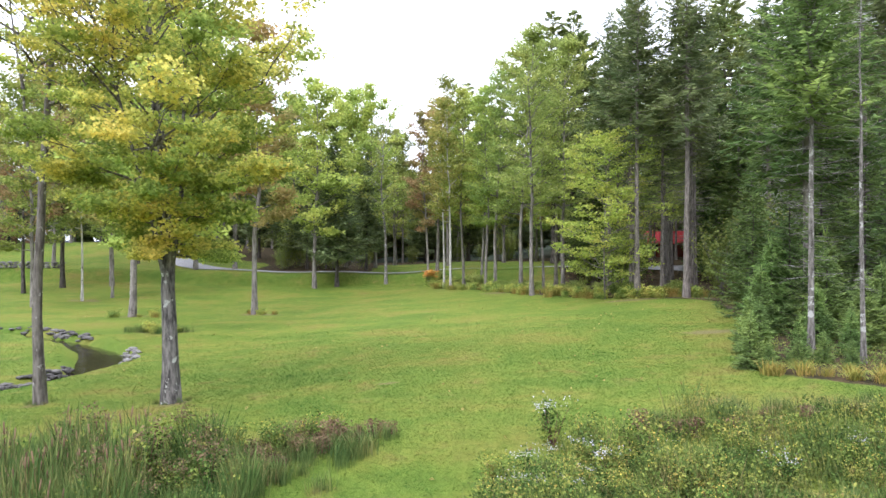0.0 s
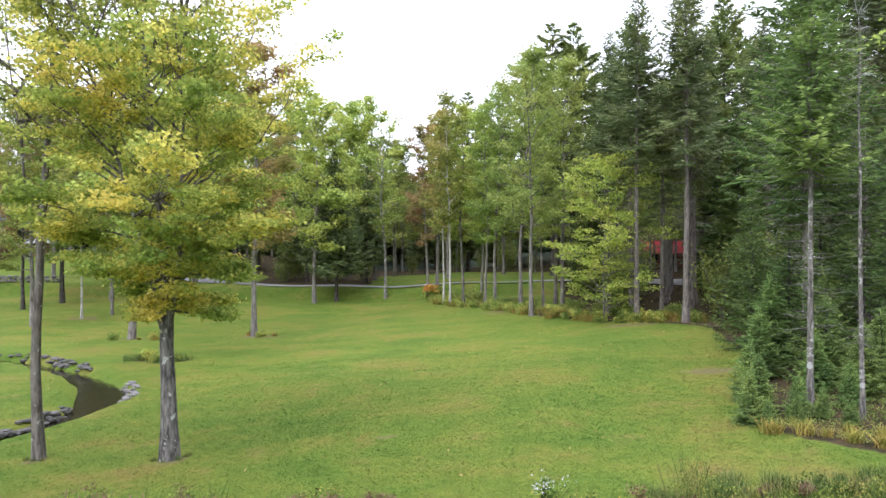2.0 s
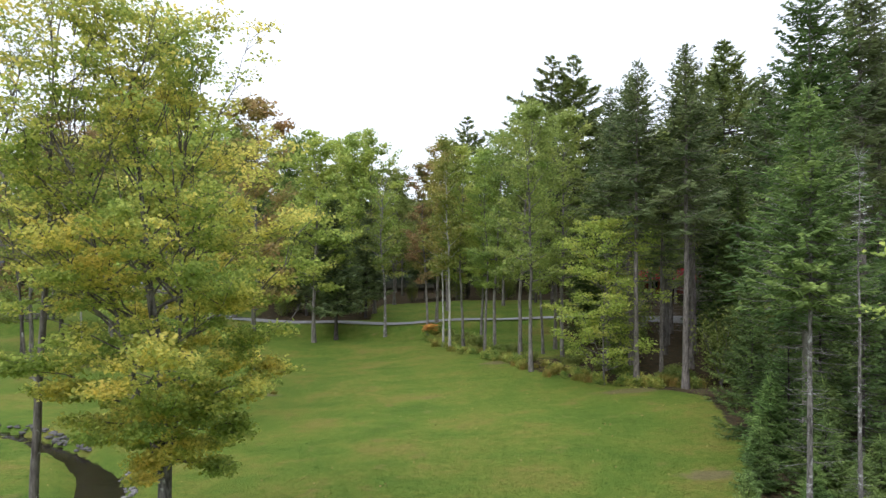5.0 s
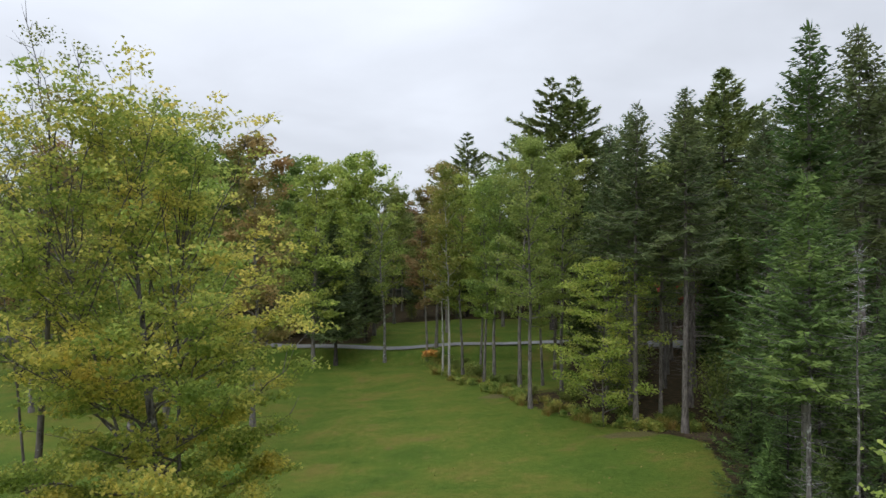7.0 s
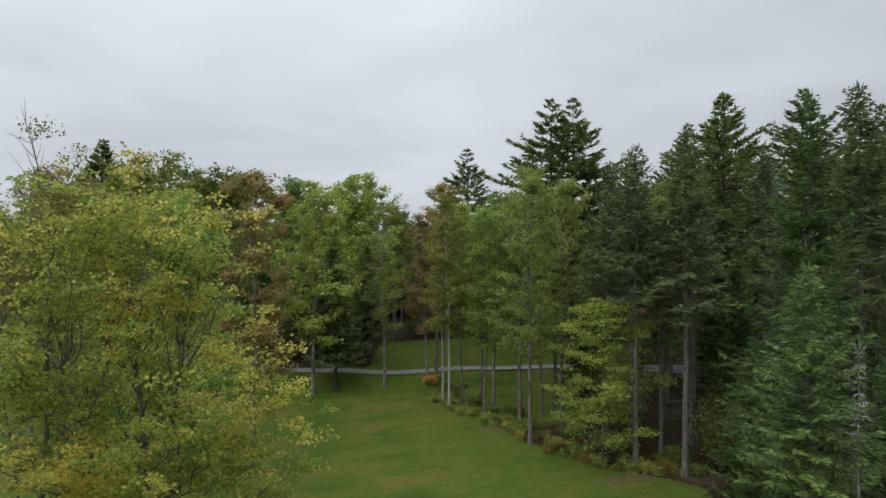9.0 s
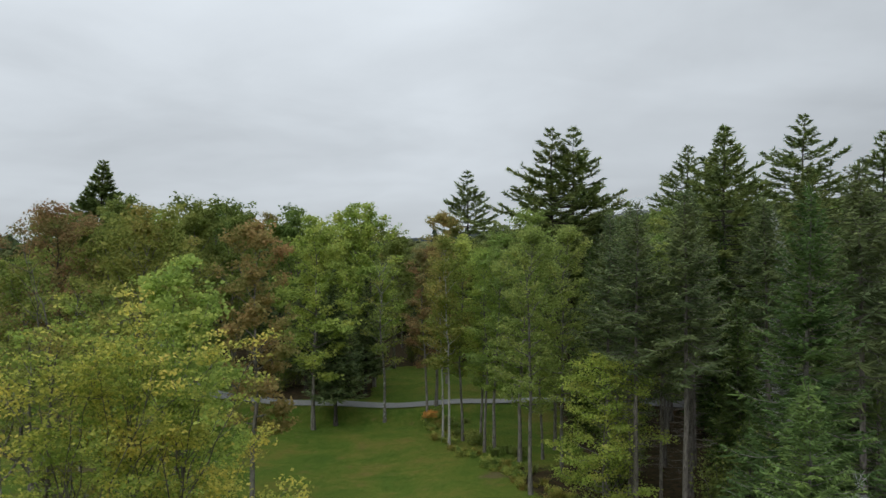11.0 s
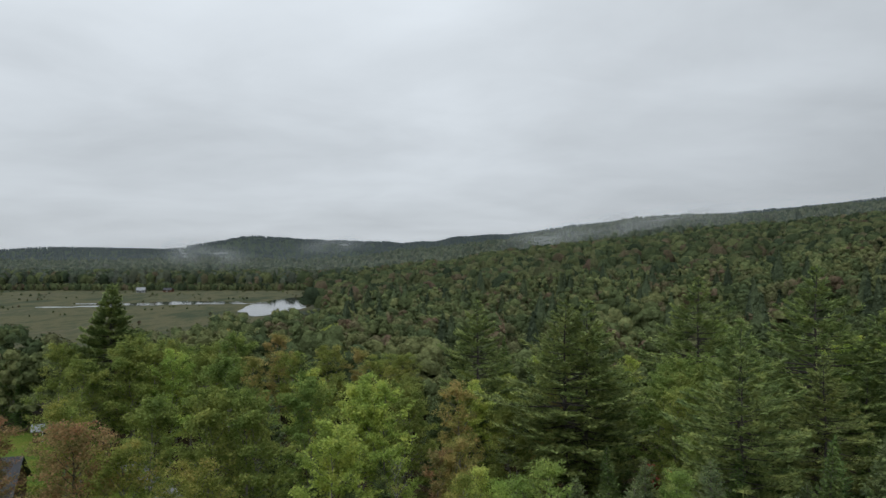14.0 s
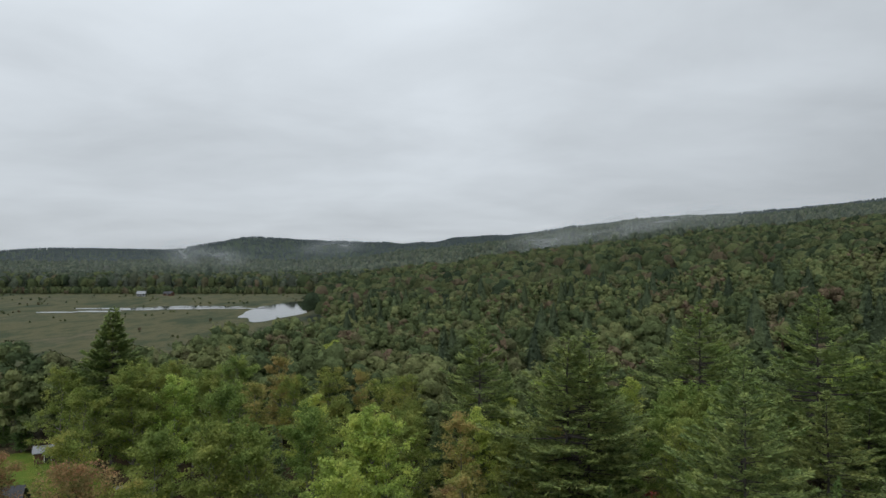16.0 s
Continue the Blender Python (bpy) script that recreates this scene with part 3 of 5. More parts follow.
        for j in range(3):
            s = rng.uniform(0.3, 0.9)
            o2 = np.array([np.interp(s, q, b[:, c]) for c in range(3)])
            e = o2 + np.array([rng.normal(0, 0.3), rng.normal(0, 0.3), rng.normal(-0.05, 0.12)])
            arms.add(np.stack([o2, (o2 + e) / 2, e]), [0.006, 0.004, 0.002], 3)
    B, A, S, LN, WD = (np.concatenate(x) for x in (B, A, S, LN, WD))
    crown = kites(B, A, S, LN, WD, 0.06)
    return trunk.mesh("trunk", bark), arms.mesh("branches", bark), mesh_of("crown", crown, quads(len(B)), needle_mat)


def tree(name, label, category, meshes, at, turn=0.0, group="", scale=1.0, crown_label=""):
    e = thing(name, label, category, group, "", at, turn, scale)
    part_me("trunk", meshes[0], e)
    part_me("crown", meshes[2], e, crown_label)
    if isinstance(meshes[1], list):
        for me in meshes[1]:
            part_me("limb", me, e)
    else:
        tagged(part_me("branchwork", meshes[1], e), kind="stuff")
    return e


# ---- the lie of the land ----
def smooth(a, b, x):
    t = np.clip((x - a) / (b - a), 0, 1)
    return t * t * (3 - 2 * t)


STREAM = [(-32, 38.6, 0.5), (-23.7, 36.4, 0.5), (-18.5, 33.0, 0.45), (-15.4, 30.0, 0.58), (-13.6, 27.2, 0.75), (-12.9, 24.6, 0.42), (-13.1, 21.6, 0.3), (-14.8, 18.5, 0.3), (-19.0, 15.0, 0.4)]
WATER_Z = -0.46


def curve(points, n=14):
    """A smooth line through the points (rows of any width)."""
    p = np.asarray(points, float)
    p = np.vstack([2 * p[0] - p[1], p, 2 * p[-1] - p[-2]])
    t = np.linspace(0, 1, n, endpoint=False)[:, None]
    rows = [0.5 * (2 * b + (c - a) * t + (2 * a - 5 * b + 4 * c - d) * t ** 2 + (3 * b - a - 3 * c + d) * t ** 3) for a, b, c, d in zip(p, p[1:], p[2:], p[3:])]
    return np.vstack(rows + [p[-2:-1]])


STREAM_LINE = curve(STREAM, 6)


def stream_gap(x, y):
    """Metres from the water's edge (negative in the stream)."""
    best = np.full(np.broadcast(x, y).shape, 1e9)
    for px, py, w in STREAM_LINE:
        best = np.minimum(best, np.hypot(x - px, y - py) - w)
    return best


def land(x, y):
    x, y = np.asarray(x, float), np.asarray(y, float)
    z = 0.30 + 0.055 * np.clip(x, -9, 14) * (1 - smooth(45, 75, y))
    z = z + 0.3 * smooth(58, 68, y) + 1.25 * smooth(67.9, 70.1, y) + 0.5 * smooth(73, 84, y) + 0.35 * smooth(38, 55, y) * smooth(-6, 4, x)
    z = z + (0.7 * smooth(48, 78, y) + 2.5 * smooth(74, 98, y)) * smooth(-14, -36, x)
    z = z - 0.25 * smooth(13.5, 11.0, y)
    z = z + 0.07 * np.sin(x * 0.55 + 1.3) * np.sin(y * 0.37) + 0.05 * np.sin(x * 0.23 - y * 0.19)
    near = y < 45
    z = z - 0.62 * np.where(near, smooth(0.55, -0.25, stream_gap(x, y)), 0)
    # falls away to the marsh beyond the wood
    flat = smooth(110, 240, y) * smooth(60, 0, x)
    z = z * (1 - flat) - 1.2 * flat
    # the long wooded slope
    s = x + 0.224 * y - 70
    z = z + 0.105 * np.where(s > 500, s, 20 * np.log1p(np.exp(np.clip(s / 20, -30, 30))))
    z = z + 5.0 * np.sin(x * 0.012) * np.sin(y * 0.009 + 1) * smooth(20, 150, s)
    # the slope's crest
    z = z + 26 * smooth(900, 2300, y) * np.exp(-((x / np.maximum(y, 50) - 0.28) / 0.13) ** 2)
    # hills far across the valley
    far = smooth(2300, 3500, y)
    hills = 108 * np.exp(-((x + 880) / 430) ** 2) + 66 * np.exp(-((x + 1960) / 420) ** 2) + 32 * np.exp(-((x + 100) / 700) ** 2) + 25 * np.exp(-((x + 1400) / 500) ** 2)
    z = z + far * (hills + 5 * np.sin(x * 0.011) + 3 * np.sin(x * 0.031))
    return z


def lawn_edge(y):
    """How far to the right the mown grass reaches at each y."""
    return np.interp(y, [0, 12, 13, 14.2, 15, 16.8, 18, 19, 23.6, 28, 38, 41, 44, 48, 54, 58, 64, 72], [18, 13.5, 11.6, 10.3, 9.7, 8.6, 8.3, 8.7, 10.9, 12.8, 14.6, 11.4, 9.0, 6.5, 4.2, 0.8, -1.0, -1.2])


def lawn_share(x, y):
    a = smooth(-0.8, 0.8, lawn_edge(y) - x) * (y < 74)
    beyond = smooth(-1, 1, x + 8) * smooth(-1, 1, 20 - x) * smooth(-1, 1, 93 - y) * (y >= 74)
    left = smooth(-1.5, 1.5, -21 - x) * smooth(-2, 2, 84 + np.clip(-x - 30, 0, 42) - y) * (y >= 74)
    under = 0.85 * smooth(-1, 1, 12 - x) * smooth(50, 56, y) * (y < 74)
    field = smooth(620, 650, y) * smooth(790, 740, y) * smooth(-150, -180, x) * smooth(-470, -430, x)
    return np.maximum.reduce([a, beyond, left, field, under])


def marsh_share(x, y):
    wave = 9 * np.sin(y * 0.03) + 6 * np.sin(y * 0.083 + 1)
    edge = np.interp(y, [170, 230, 290, 330, 640, 800], [-80, -76, -66, -62, -119, -150])
    return smooth(165, 190, y + 10 * np.sin(x * 0.05)) * smooth(800, 760, y) * smooth(8, -8, x - edge + wave)


def bare_share(x, y):
    out = np.zeros(np.broadcast(x, y).shape)
    for cx, cy, rx, ry in ((10.0, 25.3, 1.5, 0.7), (7.1, 13.3, 0.6, 0.3), (-1.5, 18.5, 0.5, 0.3), (-0.9, 10.5, 0.4, 0.3), (-1.5, 10.1, 0.3, 0.25), (-6.9, 17.4, 0.55, 0.5), (-10.6, 17.9, 0.45, 0.4), (11.0, 40.0, 3.0, 0.8), (4.6, 52, 2.5, 1.0), (-12.2, 45.2, 1.8, 1.1), (-14.3, 35.0, 1.9, 0.9), (-20.4, 44.2, 1.7, 0.9), (-29.2, 55.8, 1.8, 1.2), (15.4, 39.2, 2.0, 1.2)):
        out = np.maximum(out, np.exp(-((x - cx) / rx) ** 2 - ((y - cy) / ry) ** 2))
    return out


def build_ground():
    ring = list(np.arange(0.5, 45, 0.36))
    ring += list(np.arange(ring[-1] + 0.8, 135, 0.9))
    while ring[-1] < 4900:
        ring.append(ring[-1] * 1.03)
    ring = np.array(ring)
    ang = np.radians(np.concatenate([np.arange(-42, 42.1, 0.8), np.arange(48, 313, 6.0)]))
    r, a = np.meshgrid(ring, ang, indexing="ij")
    x, y = r * np.sin(a), r * np.cos(a)
    z = land(x, y)
    m, k = x.shape
    i = np.arange(m - 1)[:, None] * k + np.arange(k)[None]
    j = np.arange(m - 1)[:, None] * k + (np.arange(k)[None] + 1) % k
    f = np.stack([i, i + k, j + k, j], -1).reshape(-1, 4)
    v = np.stack([x, y, z], -1).reshape(-1, 3)
    v = np.vstack([v, [[0, 0, float(land(0, 0))]]])
    fan = np.stack([np.full(k, m * k), np.arange(k), (np.arange(k) + 1) % k], -1)
    me = mesh_of("ground", v, [f, fan], GROUND, True)
    for name, fn in (("lawn", lawn_share), ("marsh", marsh_share), ("bare", bare_share)):
        at = me.attributes.new(name, "FLOAT", "POINT")
        at.data.foreach_set("value", fn(v[:, 0], v[:, 1]).astype(np.float32))
    return tagged(new("ground", me), "mown green lawn running into wood floor and marsh", "ground", kind="structure")


build_ground()


def ribbon(name, rows, z_of, mat, lift):
    """A strip along a line of (x, y, half width), laid on heights z_of(x, y)."""
    c = curve(rows, 10)
    d = unit(np.gradient(c[:, :2], axis=0))
    s = np.stack([-d[:, 1], d[:, 0]], 1)
    cols = np.linspace(-1, 1, 5)
    x = c[:, None, 0] + s[:, None, 0] * c[:, None, 2] * cols
    y = c[:, None, 1] + s[:, None, 1] * c[:, None, 2] * cols
    z = z_of(x, y) + lift
    n, k = x.shape
    i = np.arange(n - 1)[:, None] * k + np.arange(k - 1)[None]
    f = np.stack([i, i + 1, i + k + 1, i + k], -1).reshape(-1, 4)
    return mesh_of(name, np.stack([x, y, z], -1).reshape(-1, 3), f, mat, True)


stream = tagged(new("water", ribbon("water", [(x, y, w + 0.5) for x, y, w in STREAM], lambda x, y: np.full(x.shape, WATER_Z), WATER, 0.0)), "shallow brown stream winding through the lawn", "stream", kind="structure")
DRIVE = [(-52, 108, 1.7), (-43, 98, 1.7), (-35.5, 88, 1.7), (-30, 78.4, 1.5), (-22, 74.0, 1.3), (-12, 72.0, 1.2), (-4, 71.4, 1.15), (8, 71.2, 1.15), (20, 70.6, 1.15), (34, 69, 1.15), (60, 64, 1.2)]
tagged(new("driveway", ribbon("driveway", DRIVE, land, GRAVEL, 0.09)), "pale grey gravel driveway curving past the trees", "driveway", kind="structure")


def pond_mesh(seed, cx, cy, rx, ry):
    rng = np.random.default_rng(seed)
    a = np.linspace(0, 2 * np.pi, 72, endpoint=False)
    w = 1 + sum(rng.uniform(0.05, 0.22) / (k * 0.7) * np.sin(k * a + rng.uniform(0, 6)) for k in range(1, 9))
    v = np.stack([cx + rx * w * np.cos(a), cy + ry * w * np.sin(a), np.full(72, -1.02)], 1)
    v = np.vstack([v, [[cx, cy, -1.02]]])
    return mesh_of("pond", v, np.stack([np.arange(72), (np.arange(72) + 1) % 72, np.full(72, 72)], -1), POND, True)


PONDS = ((-131, 535, 25, 84), (-222, 552, 66, 9), (-196, 566, 34, 12), (-246, 538, 18, 6), (-262, 520, 16, 7), (-292, 512, 16, 5))
for k, (cx, cy, rx, ry) in enumerate(PONDS):
    tagged(new("pond", pond_mesh(k + 3, cx, cy, rx, ry)), "still grey pond among the marsh grass", "pond", "ponds in the marsh", "structure")

# ---- the woods far off ----
def far_wood(name, label, seed, y0, y1, count, rings, sides, tufts, size, conifer, mat, keep, x_half=0.72, tall=(14, 20), low=None):
    """One mesh of many crowns: each an uneven lumpy dome (or a ragged cone), roughened by leaf clumps standing off it."""
    rng = np.random.default_rng(seed)
    y = np.sqrt(rng.uniform(y0 ** 2, y1 ** 2, count))
    x = rng.uniform(-x_half, x_half, count) * (y + 25)
    ok = keep(x, y, rng.uniform(0, 1, count))
    x, y = x[ok], y[ok]
    n = len(x)
    z = land(x, y)
    H = rng.uniform(*tall, n) * rng.uniform(0.82, 1.14, n)
    if conifer:
        H *= 1.1
    W = H * (rng.uniform(0.17, 0.26, n) if conifer else rng.uniform(0.28, 0.44, n))
    foot = rng.uniform(0.12, 0.3, n) if conifer else rng.uniform(0.28, 0.42, n)

    if low is not None:
        foot = foot * low

    def shell(lev, az, off):
        """Points of the crowns' shells; lev from 0 (foot) to 1 (top)."""
        prof = (1 - lev) ** 0.9 + 0.03 if conifer else np.sqrt(np.clip(1 - np.abs(lev * 1.25 - 0.25) ** 2.4, 0.0, 1))
        k = 0.12 if conifer else 0.2
        ph = np.arange(n)[:, None]
        lump = 1 + k * np.sin(az * 3 + lev * 7 + ph * 1.7) + k * 0.6 * np.sin(az * 5 - lev * 11 + ph * 2.9)
        r = W[:, None] * prof * lump * off
        return np.stack([x[:, None] + r * np.cos(az), y[:, None] + r * np.sin(az), z[:, None] + H[:, None] * (foot[:, None] + (1 - foot[:, None]) * lev)], -1)

    lev = np.repeat(np.linspace(0.0, 0.93, rings), sides)[None] + rng.normal(0, 0.03, (n, rings * sides))
    az = np.tile(np.arange(sides) * 2 * np.pi / sides, rings)[None] + rng.normal(0, 0.12, (n, rings * sides))
    body = shell(np.clip(lev, 0, 0.97), az, rng.uniform(0.66, 0.9, (n, rings * sides)) if tufts > 45 else rng.uniform(0.8, 1.05, (n, rings * sides)))
    top = np.stack([x, y, z + H * (1.0 if conifer else 0.975)], -1)[:, None]
    m = rings * sides + 1
    verts = np.concatenate([body, top], 1).reshape(-1, 3)
    i = (np.arange(rings - 1)[:, None] * sides + np.arange(sides)[None]).ravel()
    j = (np.arange(rings - 1)[:, None] * sides + (np.arange(sides)[None] + 1) % sides).ravel()
    f4 = np.stack([i, j, j + sides, i + sides], -1)
    k = (rings - 1) * sides + np.arange(sides)
    f3 = np.stack([k, (rings - 1) * sides + (np.arange(sides) + 1) % sides, np.full(sides, m - 1)], -1)
    step = np.arange(n)[:, None, None] * m
    groups = [(f4[None] + step).reshape(-1, 4), (f3[None] + step).reshape(-1, 3)]
    if tufts:
        lev = rng.uniform(0, 1, (n, tufts)) ** 0.8 * 0.98
        az = rng.uniform(0, 2 * np.pi, (n, tufts))
        c = shell(lev, az, rng.uniform(0.82, 1.14, (n, tufts))).reshape(-1, 3)
        out = np.stack([np.cos(az), np.sin(az), 0.15 + 1.2 * lev ** 1.5], -1).reshape(-1, 3)
        nrm = unit(unit(out) + np.array([0, 0, 0.4]) + rng.normal(0, 0.45, c.shape))
        if conifer:
            a = unit(np.stack([np.cos(az), np.sin(az), np.full(az.shape, -0.3)], -1).reshape(-1, 3) + rng.normal(0, 0.25, c.shape))
            nrm = unit(np.cross(a, unit(np.cross(np.array([0, 0, 1.0]), a))) + rng.normal(0, 0.2, c.shape))
        else:
            a = unit(np.cross(nrm, random_units(rng, len(c))))
        s = unit(np.cross(nrm, a))
        L = size * rng.uniform(0.6, 1.4, len(c))
        kv = kites(c - a * (L / 2)[:, None], a, s, L, L * rng.uniform(0.55, 0.95, len(c)) * (0.55 if conifer else 1.0), 0.1)
        groups.append(quads(len(c)) + len(verts))
        verts = np.vstack([verts, kv])
    return tagged(new(name, mesh_of(name, verts, groups, mat, True)), label, "woodland", kind="stuff")


def leafy_wood(name, label, seed, y0, y1, count, lobes, tufts, size, mat, keep, rings=3, sides=7, x_half=0.72, tall=(12, 18)):
    """One mesh of many broad crowns: each a heap of leafy lobes on an uneven dome, with gaps between them."""
    rng = np.random.default_rng(seed)
    y = np.sqrt(rng.uniform(y0 ** 2, y1 ** 2, count))
    x = rng.uniform(-x_half, x_half, count) * (y + 25)
    ok = keep(x, y, rng.uniform(0, 1, count))
    x, y = x[ok], y[ok]
    n = len(x)
    H = rng.uniform(*tall, n) * rng.uniform(0.82, 1.14, n)
    W = H * rng.uniform(0.24, 0.38, n)
    lev = (np.arange(lobes)[None] + rng.uniform(0, 1, (n, lobes))) / lobes
    az = np.arange(lobes)[None] * 2.39996 + rng.uniform(0, 6.28, (n, 1)) + rng.normal(0, 0.3, (n, lobes))
    prof = np.sqrt(np.clip(1 - np.abs(lev * 1.2 - 0.3) ** 2.2, 0.02, 1)) * rng.uniform(0.55, 0.85, (n, lobes))
    c = np.stack([x[:, None] + W[:, None] * prof * np.cos(az), y[:, None] + W[:, None] * prof * np.sin(az), land(x, y)[:, None] + H[:, None] * (0.3 + 0.62 * lev)], -1)
    r = (W[:, None] * rng.uniform(0.28, 0.5, (n, lobes)))[..., None, None]
    d = random_units(rng, n * lobes * tufts).reshape(n, lobes, tufts, 3)
    d[..., 2] = np.where(d[..., 2] < -0.2, -d[..., 2], d[..., 2])
    p = (c[:, :, None] + d * r * rng.uniform(0.75, 1.1, (n, lobes, tufts, 1)) * np.array([1, 1, 0.85])).reshape(-1, 3)
    nrm = unit(d.reshape(-1, 3) + np.array([0, 0, 0.3]) + rng.normal(0, 0.22, p.shape))
    a = unit(np.cross(nrm, random_units(rng, len(p))))
    L = size * rng.uniform(0.6, 1.4, len(p))
    v = kites(p - a * (L / 2)[:, None], a, np.cross(nrm, a), L, L * rng.uniform(0.6, 0.95, len(p)), 0.1)
    # the leafy mass of each lobe, uneven and open below
    e = np.radians(np.repeat(np.linspace(-25, 60, rings), sides))
    w = np.tile(np.arange(sides) * 2 * np.pi / sides, rings)
    ball = np.vstack([np.stack([np.cos(e) * np.cos(w), np.cos(e) * np.sin(w), np.sin(e)], -1), [[0, 0, 1.0]]])
    m, k = len(ball), n * lobes
    b = c.reshape(k, 1, 3) + ball[None] * r.reshape(k, 1, 1) * rng.uniform(0.5, 1.0, (k, m, 1)) * np.array([1, 1, 0.85])
    i = (np.arange(rings - 1)[:, None] * sides + np.arange(sides)[None]).ravel()
    j = (np.arange(rings - 1)[:, None] * sides + (np.arange(sides)[None] + 1) % sides).ravel()
    t = (rings - 1) * sides + np.arange(sides)
    f4 = np.stack([i, j, j + sides, i + sides], -1)
    f3 = np.stack([t, (rings - 1) * sides + (np.arange(sides) + 1) % sides, np.full(sides, m - 1)], -1)
    step = np.arange(k)[:, None, None] * m + len(v)
    me = mesh_of(name, np.vstack([v, b.reshape(-1, 3)]), [quads(len(p)), (f4[None] + step).reshape(-1, 4), (f3[None] + step).reshape(-1, 3)], mat, True)
    return tagged(new(name, me), label, "woodland", kind="stuff")


def wooded(x, y, u):
    open_ = marsh_share(x, y) > 0.3
    field = (y > 610) & (y < 800) & (x < -140) & (x > -480)
    edge = (y > 560) & (y < 700) & (x < -60)
    return ~open_ & ~field & ~(edge & (u < 0.6))


def conifer_wood(x, y, u):
    return wooded(x, y, 1 - u) & ~((x < -55) & (y < 330)) & (u < 0.10 + 0.5 * smooth(150, 60, x * 0 + y) + 0.25 * (np.sin(x * 0.011 + y * 0.004) > 0.55))


leafy_wood("broadleaf_wood", "green mixed wood with turning crowns beyond the garden", 11, 122, 235, 720, 16, 34, 0.7, WOOD_LEAF, wooded)
leafy_wood("broadleaf_wood", "green mixed wood towards the marsh and hill", 18, 230, 420, 2000, 11, 13, 0.95, WOOD_LEAF, wooded)
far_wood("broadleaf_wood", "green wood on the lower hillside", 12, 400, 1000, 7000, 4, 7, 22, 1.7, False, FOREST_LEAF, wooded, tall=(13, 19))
# the farthest woods take leaf colours with the haze painted in
far_wood("broadleaf_wood", "green wood on the upper hillside, dulled for haze", 13, 1000, 2600, 12000, 3, 6, 0, 5.0, False, HILLSIDE_LEAF_HAZED, wooded, tall=(13, 20), low=0.2)
far_wood("hill_wood", "green wood on distant hills, tinted bluish for haze", 14, 2600, 4300, 16000, 2, 5, 0, 10.0, False, FAR_HILL_LEAF_HAZED, wooded, tall=(8, 12), low=0.0)
far_wood("broadleaf_wood", "tall dusky wood behind the marsh meadow, greyed for haze", 19, 790, 1000, 2600, 5, 7, 50, 1.6, False, HILLSIDE_LEAF_HAZED, lambda x, y, u: (x < -110) & wooded(x, y, u), tall=(12, 21), low=0.0)
far_wood("conifer_wood", "dark conifers among the wood beyond the garden", 15, 122, 420, 800, 6, 6, 150, 1.2, True, FOREST_NEEDLE, conifer_wood, tall=(15, 21))
far_wood("conifer_wood", "dark conifers on the hillside", 16, 420, 1900, 2200, 4, 5, 14, 2.2, True, FOREST_NEEDLE, conifer_wood, tall=(15, 21))

# ---- trees ----
def ground_at(x, y, sink=0.05):
    return (x, y, float(land(x, y)) - sink)


# the two near trees
tree("maple_tree", "maple turning yellow with grey lichened bark on the lawn", "tree",
     broadleaf_meshes(5, 13.7, 0.285, 4.15, 0.215, 86000, 0.105, BARK_MAPLE, LEAF_MAPLE, 100, 3, (-0.7, 0.2), 0.33, 1.3, 0.46, 0.14, 0.45, 0.35, True, True, 0.13, BARK_SLENDER, 1.05, 0.66, 0.5), ground_at(-7.0, 17.6), crown_label="yellow and green autumn leaves")
tree("slender_tree", "slender dark-barked tree with a thin forked crown", "tree",
     broadleaf_meshes(8, 16.4, 0.48, 2.8, 0.138, 9500, 0.08, BARK_SLENDER, LEAF_OLIVE, 24, 2, (0.1, 0.3), 0.42, 1.4, 0.45, 0.62, 0.4, 0.0, True, True, 0.3), ground_at(-10.6, 18.0), crown_label="sparse yellow-green leaves")

# patterns for the broad-leaved trees further off, each a mesh set of height 20
def pattern(seed, base, R, r, leaves, leaf, bark, mat, limbs=22, stems=1, bare=0.0, cluster=0.75, rise=1.0, shape=0.6, twigs=True):
    return broadleaf_meshes(seed, 20.0, base, R, r, leaves, leaf, bark, mat, limbs, stems, (0, 0), cluster, rise, 0.55, bare, shape, 0.0, False, twigs, 0.3)


P_OLIVE = pattern(21, 0.26, 4.4, 0.22, 12000, 0.24, BARK_GREY, LEAF_OLIVE, 36, cluster=0.6)
P_ORANGE = pattern(22, 0.28, 3.2, 0.20, 8500, 0.25, BARK_GREY, LEAF_ORANGE, 24, bare=0.15, cluster=0.58)
P_RUST = pattern(23, 0.30, 4.6, 0.22, 12000, 0.24, BARK_DARK, LEAF_RUST, 36, cluster=0.6)
P_GREEN = pattern(24, 0.24, 4.5, 0.22, 11500, 0.28, BARK_GREY, LEAF_GREEN, 42, 2, cluster=0.58, shape=0.85, twigs=False)
P_LIME = pattern(25, 0.24, 4.2, 0.20, 11500, 0.28, BARK_GREY, LEAF_LIME, 42, 2, cluster=0.56, shape=0.9, twigs=False)
P_SLIM = pattern(26, 0.30, 2.2, 0.14, 8000, 0.175, BARK_GREY, LEAF_LIME, 30, bare=0.1, cluster=0.42, shape=0.9)
P_SLIM_GREEN = pattern(27, 0.30, 3.0, 0.16, 9000, 0.18, BARK_GREY, LEAF_PALE, 34, bare=0.1, cluster=0.42, shape=0.9)
P_BIRCH = pattern(28, 0.36, 2.2, 0.13, 5000, 0.22, BARK_BIRCH, LEAF_OLIVE, 20, bare=0.2, cluster=0.5)
P_BARE = pattern(29, 0.36, 2.8, 0.18, 2000, 0.22, BARK_FIR, LEAF_OLIVE, 26, bare=0.75, cluster=0.6)
